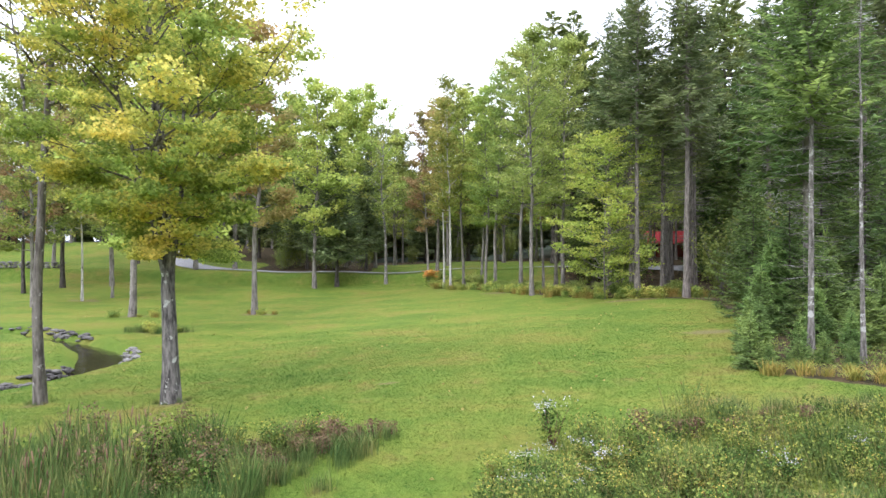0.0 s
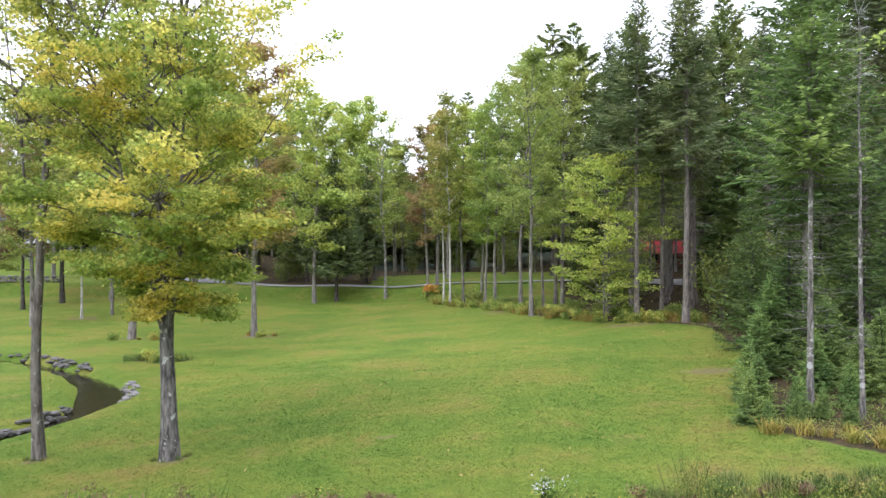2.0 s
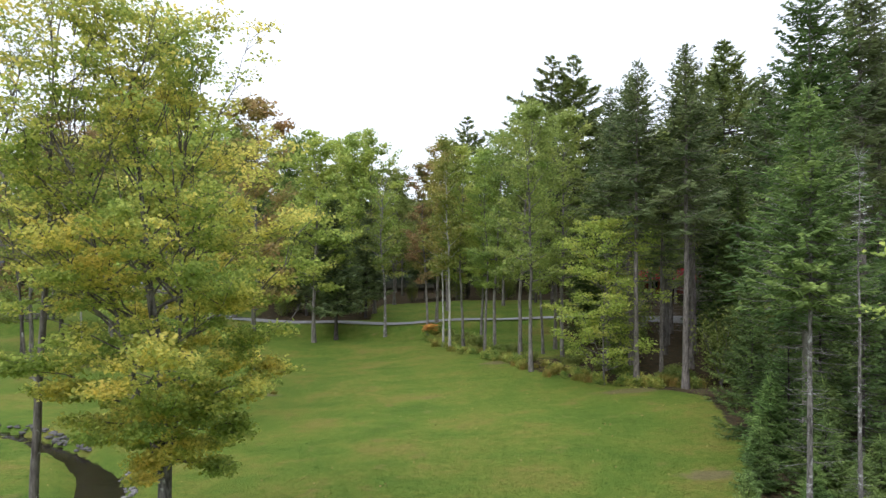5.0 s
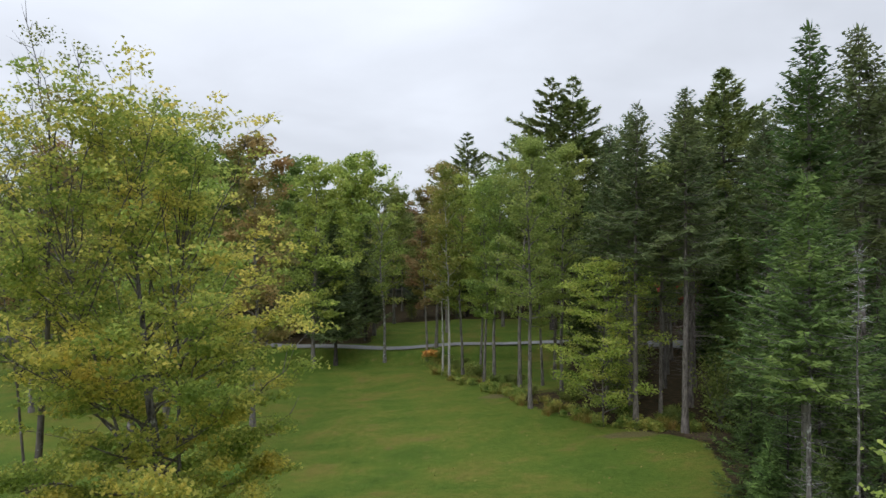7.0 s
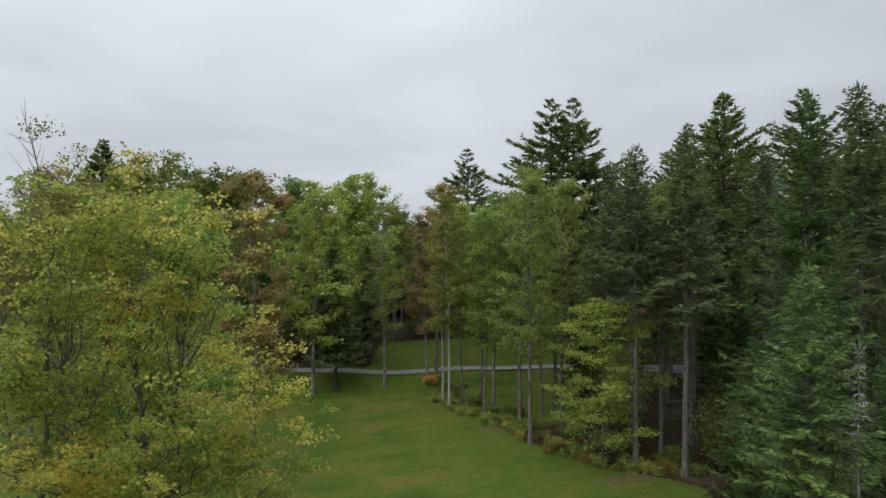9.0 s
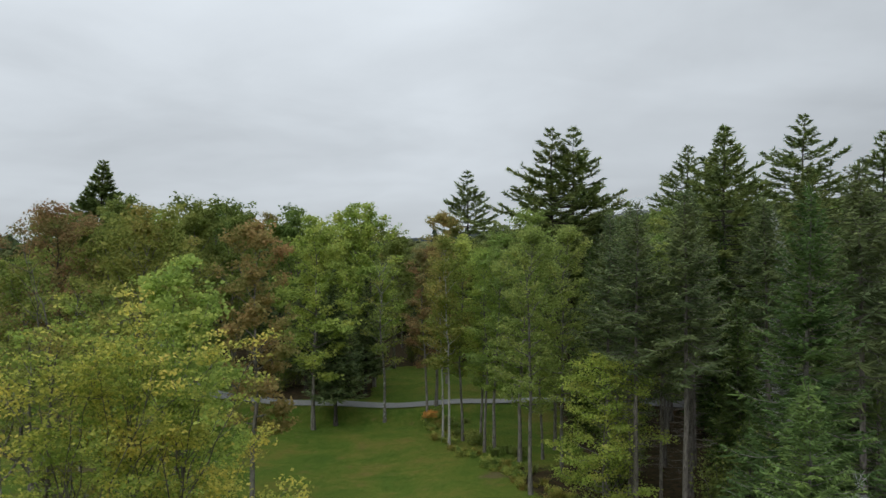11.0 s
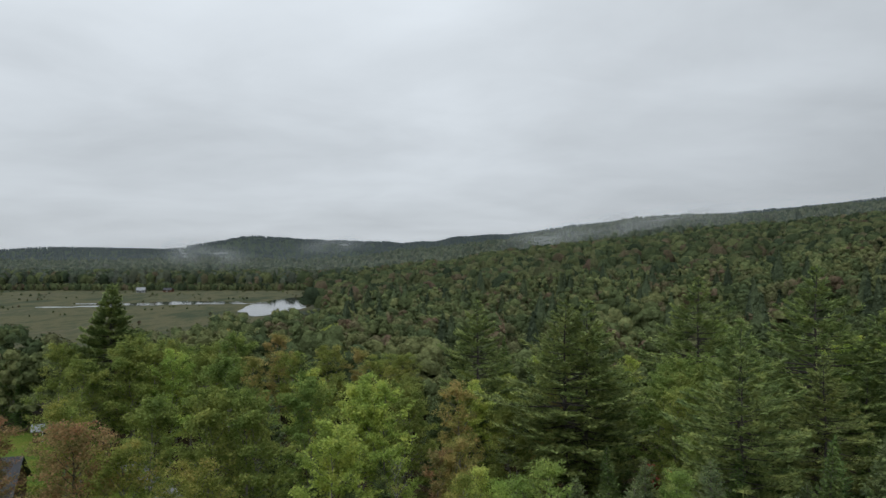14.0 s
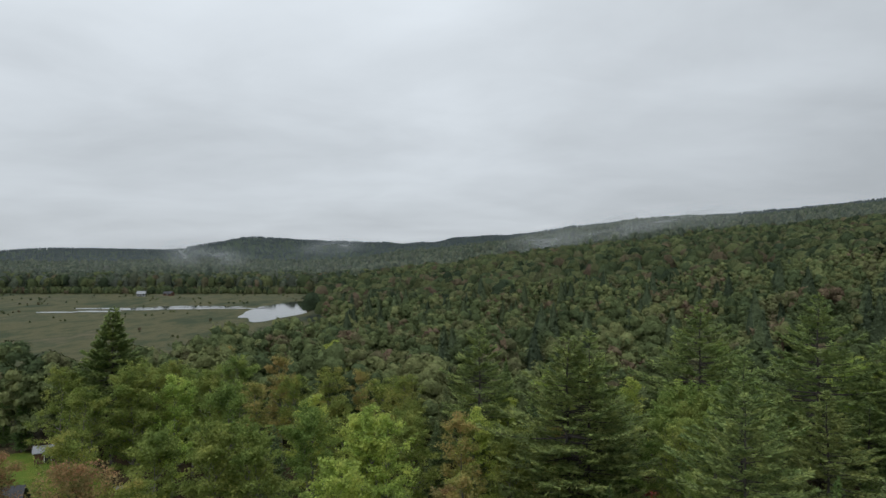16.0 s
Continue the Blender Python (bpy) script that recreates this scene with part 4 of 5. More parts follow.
P_RED_SLIM = pattern(30, 0.30, 2.4, 0.15, 6000, 0.23, BARK_GREY, LEAF_RUST, 22, bare=0.1, cluster=0.5)

BROAD = [
    (P_RUST, "rusty red maple with a broad crown", ((-36.0, 64.6, 20.0), (-50, 72, 17), (-37.5, 61, 15))),
    (P_OLIVE, "olive green tree with a rounded crown on the lawn", ((-20.2, 44.4, 19.6), (-30.6, 51, 16.2), (-42.5, 74.5, 18), (-32, 66, 18), (-24.8, 61.5, 17.5))),
    (P_ORANGE, "tree turning orange with a grey trunk", ((-12.5, 45.3, 19.0), (-52, 157, 16.5), (0.6, 80.5, 19.2), (-0.6, 70.2, 16.4), (12.0, 88, 16))),
    (P_GREEN, "tall green tree with a dense crown", ((-17.5, 83, 20.2), (-22.8, 74.8, 20.6), (-34.5, 77, 18.5), (-27.0, 74.5, 20.8), (-46.5, 98.7, 19.0), (-51.8, 95, 17.4), (-30.5, 92, 19), (-45.5, 99, 20), (-6.5, 92, 18), (7.5, 84, 17), (-62, 108, 18), (31, 93.3, 20), (35.4, 93, 20), (33.2, 90.4, 19), (29, 88.5, 19), (26.3, 86.5, 19), (-36, 112, 19), (15.5, 96, 19))),
    (P_LIME, "light green tree at the wood's edge", ((-14.3, 35.2, 17.0), (-12.6, 67.0, 20.2), (-11.6, 82, 20.6), (-7.9, 79.6, 20.4), (-41, 99, 18), (-21, 101, 17.5), (2.0, 95, 17), (-27.6, 160, 18.5))),
    (P_SLIM, "slim yellow-green tree with a grey trunk", ((1.9, 61.7, 18.5), (3.4, 60.4, 17.5), (3.6, 58.0, 17.8), (8.2, 55.5, 16))),
    (P_SLIM_GREEN, "slim green tree with a grey trunk", ((6.3, 55.2, 20.3), (4.4, 57.2, 18.5), (6.2, 47.6, 18.5), (8.9, 50.5, 18.5), (-28.1, 58, 14.5), (19.5, 59, 18), (22.5, 67, 19), (25.5, 79, 19), (17.0, 52, 17), (28, 82, 19), (31.5, 84.5, 19.5), (31.2, 94.6, 19), (35.6, 94.8, 19), (29.6, 95.4, 17))),
    (P_BIRCH, "white-barked birch with thin leaves", ((0.65, 59.8, 18.2), (0.1, 62.0, 16), (-29.5, 55.8, 15.5), (-27.4, 60, 16.5))),
    (P_BARE, "half-bare grey tree beside the driveway", ((-5.75, 68.6, 17.0), (-40.5, 62, 16))),
    (P_RED_SLIM, "slim tree with rusty red leaves", ((-1.5, 68.4, 17.2),)),
]
rng = np.random.default_rng(4)
for meshes, label, spots in BROAD:
    first = None
    for x, y, h in spots:
        at = ground_at(x, y)
        s, turn = h / 20.0, float(rng.uniform(0, 360))
        if first is None:
            first = tree("broadleaf_tree", label, "tree", meshes, at, turn, "trees round the lawn", s)
        else:
            copy_thing(first, pose(*at, 0, 0, turn)).scale = (s, s, s)

# conifers
C_SPRUCE_A = conifer_meshes(41, 21, 0.47, 3.4, 0.20, BARK_SPRUCE, NEEDLE_SPRUCE, 0.36, 8, "spruce", 4.2, 0.14, 0.125, gaps=0.22, spray=0.75, power=0.66, thin=0.62)
C_SPRUCE_B = conifer_meshes(42, 21, 0.42, 3.1, 0.18, BARK_SPRUCE, NEEDLE_SPRUCE, 0.38, 7, "spruce", 4.0, 0.14, 0.125, gaps=0.22, spray=0.75, power=0.66, thin=0.62)
C_SPRUCE_C = conifer_meshes(43, 21, 0.08, 3.8, 0.24, BARK_SPRUCE, NEEDLE_FIR, 0.42, 7, "spruce", 0.3, 0.22, 0.19)
C_PINE = conifer_meshes(44, 30, 0.26, 8.0, 0.36, BARK_DARK, NEEDLE_PINE, 1.15, 8, "pine", 0.4, 0.24, 0.17, gaps=0.15, droop=0.1, spray=0.8)
C_PINE_B = conifer_meshes(45, 30, 0.30, 6.4, 0.34, BARK_DARK, NEEDLE_PINE, 1.2, 8, "pine", 0.5, 0.24, 0.17, gaps=0.18, droop=0.1, spray=0.8)
C_PINE_D = conifer_meshes(54, 30, 0.30, 5.0, 0.34, BARK_DARK, NEEDLE_PINE, 0.85, 8, "pine", 0.2, 0.16, 0.2, gaps=0.1, droop=0.1)
C_FIR = conifer_meshes(46, 13.4, 0.52, 2.2, 0.095, BARK_FIR, NEEDLE_BRIGHT, 0.25, 8, "fir", 5.0, 0.085, 0.075, gaps=0.2, spray=0.42)
C_YOUNG = conifer_meshes(47, 3.6, 0.04, 1.25, 0.05, BARK_DARK, NEEDLE_BRIGHT, 0.15, 7, "fir", 0.0, 0.09, 0.07)
C_UNDER = conifer_meshes(53, 8, 0.05, 2.5, 0.08, BARK_DARK, NEEDLE_FIR, 0.42, 6, "fir", 0.6, 0.13, 0.10, droop=0.45, gaps=0.25, spray=0.65)
C_DARK = conifer_meshes(48, 16, 0.20, 3.5, 0.2, BARK_DARK, NEEDLE_SPRUCE, 0.40, 7, "fir", 0.6, 0.2, 0.17, droop=0.5)
C_SNAG = conifer_meshes(49, 19, 0.2, 2.0, 0.16, BARK_DEAD, NEEDLE_DEAD, 0.4, 7, "fir", 0.5, 0.24, 0.05, droop=0.5)
C_BARE = conifer_meshes(50, 14.2, 0.80, 0.6, 0.085, BARK_FIR, NEEDLE_DEAD, 0.45, 3, "fir", 6.0, 0.3, 0.02)

CONIFERS = [
    ("spruce_tree", C_SPRUCE_A, 21, "tall spruce with a bare grey lower trunk", ((14.2, 39.8, 20.0), (12.3, 44.4, 19.8), (22.5, 47, 20), (21.8, 34.2, 19), (18.35, 29.5, 20.4))),
    ("spruce_tree", C_SPRUCE_B, 21, "spruce with a straight grey trunk at the lawn's edge", ((11.7, 41.1, 19.6), (11.4, 47.0, 19.5), (14.0, 43.6, 15.0), (16.6, 45.5, 18.5), (19.2, 52, 21), (9.6, 58, 18), (13.6, 53, 19))),
    ("spruce_tree", C_SPRUCE_C, 21, "dense green spruce clothed down to the ground", ((18.6, 42.5, 14.0), (17.0, 37.8, 8.0), (24.0, 40, 17), (28, 47, 20), (19.5, 34, 11), (24.5, 33, 15), (30, 56, 21), (24.5, 61, 19), (33.5, 50, 20), (27, 36.5, 19), (-86, 131, 12), (-80, 127, 13), (-74, 130, 11), (-68, 128, 13), (-62, 131, 12), (-57, 127, 12), (-66, 134, 14), (-77, 135, 14), (-52, 131, 13))),
    ("pine_tree", C_PINE, 30, "tall white pine with layered upswept boughs", ((13.2, 81, 29.9), (48.9, 92, 32.5), (38.5, 107, 31))),
    ("pine_tree", C_PINE_D, 30, "dense dark pine standing above the broad-leaved crowns", ((-56, 112, 27.8),)),
    ("pine_tree", C_PINE_B, 30, "tall white pine with an irregular open crown", ((15.3, 80.5, 29.8), (26.2, 63, 27.4), (57, 88, 29), (3.9, 107, 28), (29.7, 72.3, 28.6), (40, 74, 24))),
    ("fir_tree", C_FIR, 13.4, "slim fir with a pale mottled trunk", ((10.45, 19.4, 13.0),)),
    ("hemlock_tree", C_DARK, 16, "dark drooping conifer beside the driveway", ((-10.6, 68.2, 15.5), (-8.6, 76.5, 13), (-15.5, 78, 14), (3.5, 97, 17), (-2.5, 99, 15))),
    ("young_hemlock", C_UNDER, 8, "young hemlock with soft drooping boughs in the thicket", ((12.4, 22.8, 4.6), (14.8, 24.0, 7.0), (13.6, 26.8, 6.0), (15.6, 28.2, 8.5), (16.6, 31.5, 9.0), (13.6, 30.0, 5.5), (17.2, 26.0, 9.0), (19.0, 29.5, 10.0), (16.0, 35.5, 7.5))),
    ("dead_fir", C_SNAG, 19, "dead silver-grey fir without needles", ((24.0, 48.3, 19.2),)),
    ("dead_fir", C_BARE, 14.2, "bare dying fir with many dry twigs", ((10.9, 17.7, 10.9),)),
    ("young_fir", C_YOUNG, 3.6, "bushy young fir at the edge of the lawn", ((8.15, 18.1, 1.45), (8.75, 18.9, 1.7), (10.9, 23.4, 2.4), (9.2, 20.4, 1.8), (8.4, 17.6, 0.8), (9.6, 18.4, 1.2), (10.1, 18.1, 0.9), (11.6, 17.3, 1.1), (10.35, 17.3, 0.75), (9.2, 17.7, 0.8), (11.3, 18.9, 1.3), (12.2, 19.8, 2.2), (12.9, 18.6, 1.8), (12.4, 22.0, 2.8), (12.6, 26.2, 3.4), (11.4, 20.8, 1.8), (13.6, 24.2, 3.6), (14.2, 28.5, 4.0), (13.5, 21.0, 2.4))),
]
for name, meshes, h0, label, spots in CONIFERS:
    first = None
    for x, y, h in spots:
        at = ground_at(x, y)
        s, turn = h / h0, float(rng.uniform(0, 360))
        if first is None:
            first = tree(name, label, "tree", meshes, at, turn, "conifers round the lawn", s)
        else:
            copy_thing(first, pose(*at, 0, 0, turn)).scale = (s, s, s)
tree("fir_tree", "tall green fir behind the slim one", "tree", conifer_meshes(52, 19.0, 0.30, 3.3, 0.2, BARK_GREY, NEEDLE_FIR, 0.36, 8, "spruce", 2.0, 0.10, 0.10, gaps=0.25, spray=0.5, power=0.7, droop=0.4), ground_at(13.4, 25.0), 0, "conifers round the lawn")
tree("young_beech", "young beech with flat layered yellow-green branches", "tree",
     broadleaf_meshes(61, 10.6, 0.08, 3.5, 0.06, 11000, 0.15, BARK_GREY, LEAF_BEECH, 40, 1, (0, 0), 0.46, 0.5, 0.3, 0.0, 1.25), ground_at(10.0, 42.2))
tree("birch_tree", "slender birch with yellowing leaves close by", "tree",
     broadleaf_meshes(62, 8.7, 0.80, 1.9, 0.07, 2500, 0.08, BARK_BIRCH, LEAF_LIME, 10, 1, (0, 0), 0.26, 0.3, 0.5, 0.0, 0.5), ground_at(8.1, 8.7))

# ---- the wood behind: more trees of the same kinds, spaced apart ----
def spots_in(seed, count, xs, ys, apart, allowed, taken):
    rng2 = np.random.default_rng(seed)
    out = []
    for _ in range(count * 30):
        if len(out) >= count:
            break
        x, y = float(rng2.uniform(*xs)), float(rng2.uniform(*ys))
        if abs(x) > 0.70 * y + 4 or not allowed(x, y):
            continue
        if all(math.hypot(x - a, y - b) > apart for a, b in taken):
            taken.append((x, y))
            out.append((x, y))
    return out


TAKEN = [(o.location.x, o.location.y) for o in scene.objects if o.parent is None and o.get("category") == "tree"]
DRIVE_LINE = curve(DRIVE, 10)


def off_drive(x, y, gap=2.6):
    return float(np.min(np.hypot(DRIVE_LINE[:, 0] - x, DRIVE_LINE[:, 1] - y))) > gap


def in_wood(x, y):
    if y < 97 and 0.28 < x / y < 0.385:
        return False
    return float(lawn_share(np.array(x), np.array(y))) < 0.05 and off_drive(x, y) and not (25 < x < 42 and 92 < y < 108) and not (-76 < x < -46 and 74 < y < 100) and not (-0.66 < x / y < -0.54 and y < 126)


def by_label(text):
    return next(o for o in scene.objects if o.get("label") == text)


def scatter(seed, spots, kinds, low, high):
    rng3 = np.random.default_rng(seed)
    for x, y in spots:
        src, h0 = kinds[int(rng3.integers(0, len(kinds)))]
        s = float(rng3.uniform(low, high)) / h0
        copy_thing(src, pose(*ground_at(x, y), 0, 0, float(rng3.uniform(0, 360)))).scale = (s, s, s)


T_GREEN, T_LIME, T_OLIVE, T_ORANGE = (by_label(t) for t in ("tall green tree with a dense crown", "light green tree at the wood's edge", "olive green tree with a rounded crown on the lawn", "tree turning orange with a grey trunk"))
T_SPRUCE, T_SPRUCE_C, T_PINE, T_HEM = (by_label(t) for t in ("spruce with a straight grey trunk at the lawn's edge", "dense green spruce clothed down to the ground", "tall white pine with an irregular open crown", "dark drooping conifer beside the driveway"))
scatter(1, spots_in(71, 30, (12, 85), (46, 72), 4.6, in_wood, TAKEN), [(T_SPRUCE, 21), (T_SPRUCE_C, 21), (T_SPRUCE_C, 21), (T_HEM, 16)], 15, 20)
scatter(2, spots_in(72, 34, (8, 90), (76, 122), 6.2, in_wood, TAKEN), [(T_SPRUCE_C, 21), (T_GREEN, 20), (T_HEM, 16), (T_PINE, 30), (T_LIME, 20)], 15, 21)
scatter(3, spots_in(73, 34, (-85, 8), (84, 122), 6.8, in_wood, TAKEN), [(T_GREEN, 20), (T_LIME, 20), (T_OLIVE, 20), (T_HEM, 16), (T_GREEN, 20), (T_ORANGE, 20)], 14, 19)

# ---- undergrowth ----
def bush_meshes(seed, H, R, leaves, leaf, mat, stem_mat=BARK_DARK, stems=9, flat=0.6, flower=None, flowers=0, flower_size=0.05):
    """A bush or a leafy weed: stems from one foot, a leafy head, and flower heads on top."""
    rng4 = np.random.default_rng(seed)
    wood = Tubes(4)
    centres = []
    for i in range(stems):
        az, sp = rng4.uniform(0, 6.28), R * math.sqrt(rng4.uniform(0.02, 1)) * 0.8
        h = H * rng4.uniform(0.7, 1.0)
        q = np.linspace(0, 1, 5)
        p = np.stack([sp * q ** 1.3 * math.cos(az), sp * q ** 1.3 * math.sin(az), h * q - 0.05], 1)
        wood.add(p, (0.006 + 0.008 * H) * (1 - 0.8 * q), 4)
        centres += [p[k] + rng4.normal(0, 0.12 * R, 3) for k in (1, 2, 2, 3, 3, 4)]
        tops = p[-1]
    centres = np.array(centres)
    c = centres[rng4.integers(0, len(centres), leaves)] + rng4.normal(0, 1, (leaves, 3)) * np.array([0.26 * R, 0.26 * R, 0.10 * H])
    c[:, 2] = np.maximum(c[:, 2], 0.03)
    out = [("stem", wood.mesh("stem", stem_mat)), ("foliage", mesh_of("foliage", leaves_at(rng4, c, leaf, flat), quads(leaves), mat))]
    if flower:
        top = np.array([centres[k] for k in range(5, len(centres), 6)])
        fc = top[rng4.integers(0, len(top), flowers)] + rng4.normal(0, 1, (flowers, 3)) * np.array([0.22 * R, 0.22 * R, 0.05 * H]) + np.array([0, 0, 0.08 * H])
        out.append(("bloom", mesh_of("bloom", leaves_at(rng4, fc, flower_size, 0.3), quads(flowers), flower)))
    return out


def blade_meshes(seed, H, R, count, width, mat, spikes=0, spike_mat=None, bend=0.35):
    """A tuft of long blades that bend over, with seed spikes among them."""
    rng5 = np.random.default_rng(seed)
    az = rng5.uniform(0, 6.28, count)
    root = np.stack([rng5.normal(0, R * 0.5, count), rng5.normal(0, R * 0.5, count), np.full(count, -0.03)], 1)
    h = H * rng5.uniform(0.55, 1.0, count)
    out = h * rng5.uniform(0.02, bend, count)
    d = np.stack([np.cos(az), np.sin(az), np.zeros(count)], 1)
    side = np.stack([-np.sin(az), np.cos(az), np.zeros(count)], 1)
    w = (width * rng5.uniform(0.7, 1.3, count))[:, None]
    rows = []
    for q in (0.0, 0.35, 0.7, 1.0):
        c = root + d * (out * q ** 2.2)[:, None] + np.array([0, 0, 1]) * (h * q * (1 - 0.12 * q))[:, None]
        k = (1 - q ** 3) * 0.5 + 0.02
        rows += [c - side * w * k, c + side * w * k]
    v = np.stack(rows, 1).reshape(-1, 3)
    b = np.arange(count)[:, None] * 8
    f = np.concatenate([b + np.array([[2 * i, 2 * i + 1, 2 * i + 3, 2 * i + 2]]) for i in range(3)])
    parts_ = [("leaf_tuft", mesh_of("leaf_tuft", v, f, mat))]
    if spikes:
        t = Tubes(6)
        for i in range(spikes):
            x, y, a = rng5.normal(0, R * 0.5), rng5.normal(0, R * 0.5), rng5.uniform(0, 6.28)
            hh = H * rng5.uniform(0.7, 0.92)
            lean = np.array([math.cos(a), math.sin(a), 0]) * 0.08 * hh
            q = np.array([0, 0.5, 0.86, 0.865, 0.9, 0.97, 0.975, 1.0])
            p = np.array([x, y, 0]) + lean * (q ** 2)[:, None] + np.array([0, 0, hh]) * q[:, None]
            t.add(p, [0.005, 0.004, 0.004, 0.013, 0.014, 0.013, 0.003, 0.001])
        parts_.append(("seed_spike", t.mesh("seed_spike", spike_mat)))
    return parts_


def plant(name, label, category, group, parts_, at, turn=0.0, scale=1.0):
    e = thing(name, label, category, group, "", at, turn, scale)
    for n, me in parts_:
        o = part_me(n, me, e)
        if n in ("leaf_tuft", "bloom", "seed_spike", "stem"):
            tagged(o, kind="stuff")
    return e


def plant_many(first, seed, spots, low, high):
    rng6 = np.random.default_rng(seed)
    for x, y in spots:
        s = float(rng6.uniform(low, high))
        copy_thing(first, pose(*ground_at(x, y, 0.02), 0, 0, float(rng6.uniform(0, 360)))).scale = (s, s, s)


def row(seed, count, xs, ys):
    r = np.random.default_rng(seed)
    return [(float(r.uniform(*xs)), float(r.uniform(*ys))) for _ in range(count)]


def along(line, count, spread, seed):
    r = np.random.default_rng(seed)
    c = curve(line, 20)
    return [tuple(float(k) for k in c[int(r.uniform(0, len(c)))] + r.normal(0, spread, 2)) for _ in range(count)]


BORDER = [(-1.2, 68.5), (-0.4, 64), (1.2, 59.5), (3.8, 55.5), (5.5, 51), (7.6, 47), (9.6, 43.6), (12.2, 41.4), (14.6, 41.0)]
b1 = plant("shrub", "low yellow-green garden shrub in the wood's border", "shrub", "shrubs along the border", bush_meshes(81, 0.8, 0.75, 900, 0.13, SHRUB), ground_at(0.2, 62.5, 0.02))
plant_many(b1, 1, along(BORDER, 46, 0.7, 5), 0.3, 0.9)
plant_many(b1, 12, [(-12.9, 45.9), (-12.0, 44.9), (-19.0, 44.8), (-21.2, 43.9), (-15.1, 35.0), (-13.5, 34.7), (-14.5, 34.3)], 0.4, 0.7)
b2 = plant("shrub", "leafy green bush under the trees", "shrub", "shrubs along the border", bush_meshes(82, 1.3, 0.9, 1100, 0.15, LEAF_GREEN), ground_at(3.0, 60.0, 0.02))
plant_many(b2, 2, along([(x + 1.6, y + 1.5) for x, y in BORDER], 26, 0.8, 6), 0.35, 0.75)
plant("flower_bush", "round bush covered in orange flowers", "bush", "", bush_meshes(83, 1.3, 0.9, 900, 0.12, SHRUB, flower=FLOWER_ORANGE, flowers=700, flower_size=0.16), ground_at(-1.3, 67.2, 0.02))
b4 = plant("fern", "yellowing fern at the edge of the lawn", "fern", "ferns beside the firs", blade_meshes(84, 0.85, 0.4, 120, 0.034, FERN, bend=1.25), ground_at(8.2, 17.0, 0.02), 0, 0.6)
plant_many(b4, 3, [(8.5, 17.3), (8.9, 16.8), (9.3, 16.5), (9.6, 15.9), (10.0, 15.4), (10.5, 15.0), (10.9, 15.2), (10.4, 15.9), (9.9, 16.6), (11.2, 14.7), (-19.4, 43.6), (-18.6, 43.9), (-18.2, 43.2), (-12.9, 45.6), (-12.0, 45.9), (-11.2, 45.5)], 0.35, 0.65)
plant_many(b4, 14, along([(x + 0.2, y - 0.3) for x, y in BORDER], 44, 0.6, 7), 0.5, 1.0)
b5 = plant("sapling", "leafy green sapling in the shade of the wood", "sapling", "saplings in the wood", bush_meshes(85, 4.2, 1.7, 1900, 0.16, LEAF_GREEN, BARK_GREY, 12), ground_at(16.6, 40.6, 0.02))
plant_many(b5, 4, [(18.2, 39.5), (20.5, 40), (12.0, 46.5), (21, 47), (-13.5, 78.5), (-18, 79), (-9.5, 79.5)], 0.6, 1.3)
scatter(5, spots_in(74, 40, (11, 60), (44, 71), 2.6, in_wood, [(p.location.x, p.location.y) for p in scene.objects if p.get("category") == "sapling"]), [(b5, 4.2)], 2.5, 5.5)
scatter(6, spots_in(75, 30, (-60, 40), (77, 100), 3.0, in_wood, []), [(b5, 4.2)], 2.5, 5.0)

# ---- the wild strip in front ----
c1 = plant("cattail_clump", "tall green cattails with brown seed spikes", "cattails", "plants of the wild strip", blade_meshes(91, 2.0, 0.32, 34, 0.022, REED, 2, WEED_DRY), ground_at(-6.6, 10.2, 0.02))
plant_many(c1, 5, row(21, 85, (-9.4, -4.6), (8.6, 12.0)), 0.55, 0.95)
c2 = plant("weed", "brown-headed weed with yellowing leaves", "weed", "plants of the wild strip", bush_meshes(92, 1.25, 0.35, 420, 0.075, WEED, WEED_DRY, 7, flower=WEED_DRY, flowers=160, flower_size=0.05), ground_at(-4.8, 11.0, 0.02))
plant_many(c2, 6, row(22, 34, (-8.5, -3.3), (8.8, 12.4)), 0.5, 0.85)
c3 = plant("grass_tuft", "tuft of long yellow-green grass", "grass", "plants of the wild strip", blade_meshes(93, 0.65, 0.3, 90, 0.014, REED, bend=0.7), ground_at(-3.0, 13.0, 0.02))
plant_many(c3, 7, row(23, 34, (-4.6, -3.0), (9.6, 12.5)) + along([(-3.9, 11.3), (-2.8, 12.3), (-1.6, 13.2)], 52, 0.36, 24) + row(25, 70, (1.0, 10.5), (8.4, 11.4)) + row(26, 45, (3.6, 12.0), (12.4, 13.4)), 0.5, 0.9)
plant_many(c3, 13, [(-7.35, 17.45), (-6.7, 17.4), (-7.05, 17.3), (-6.6, 17.7), (-10.85, 17.85), (-10.4, 17.8), (-10.6, 17.75)], 0.22, 0.36)


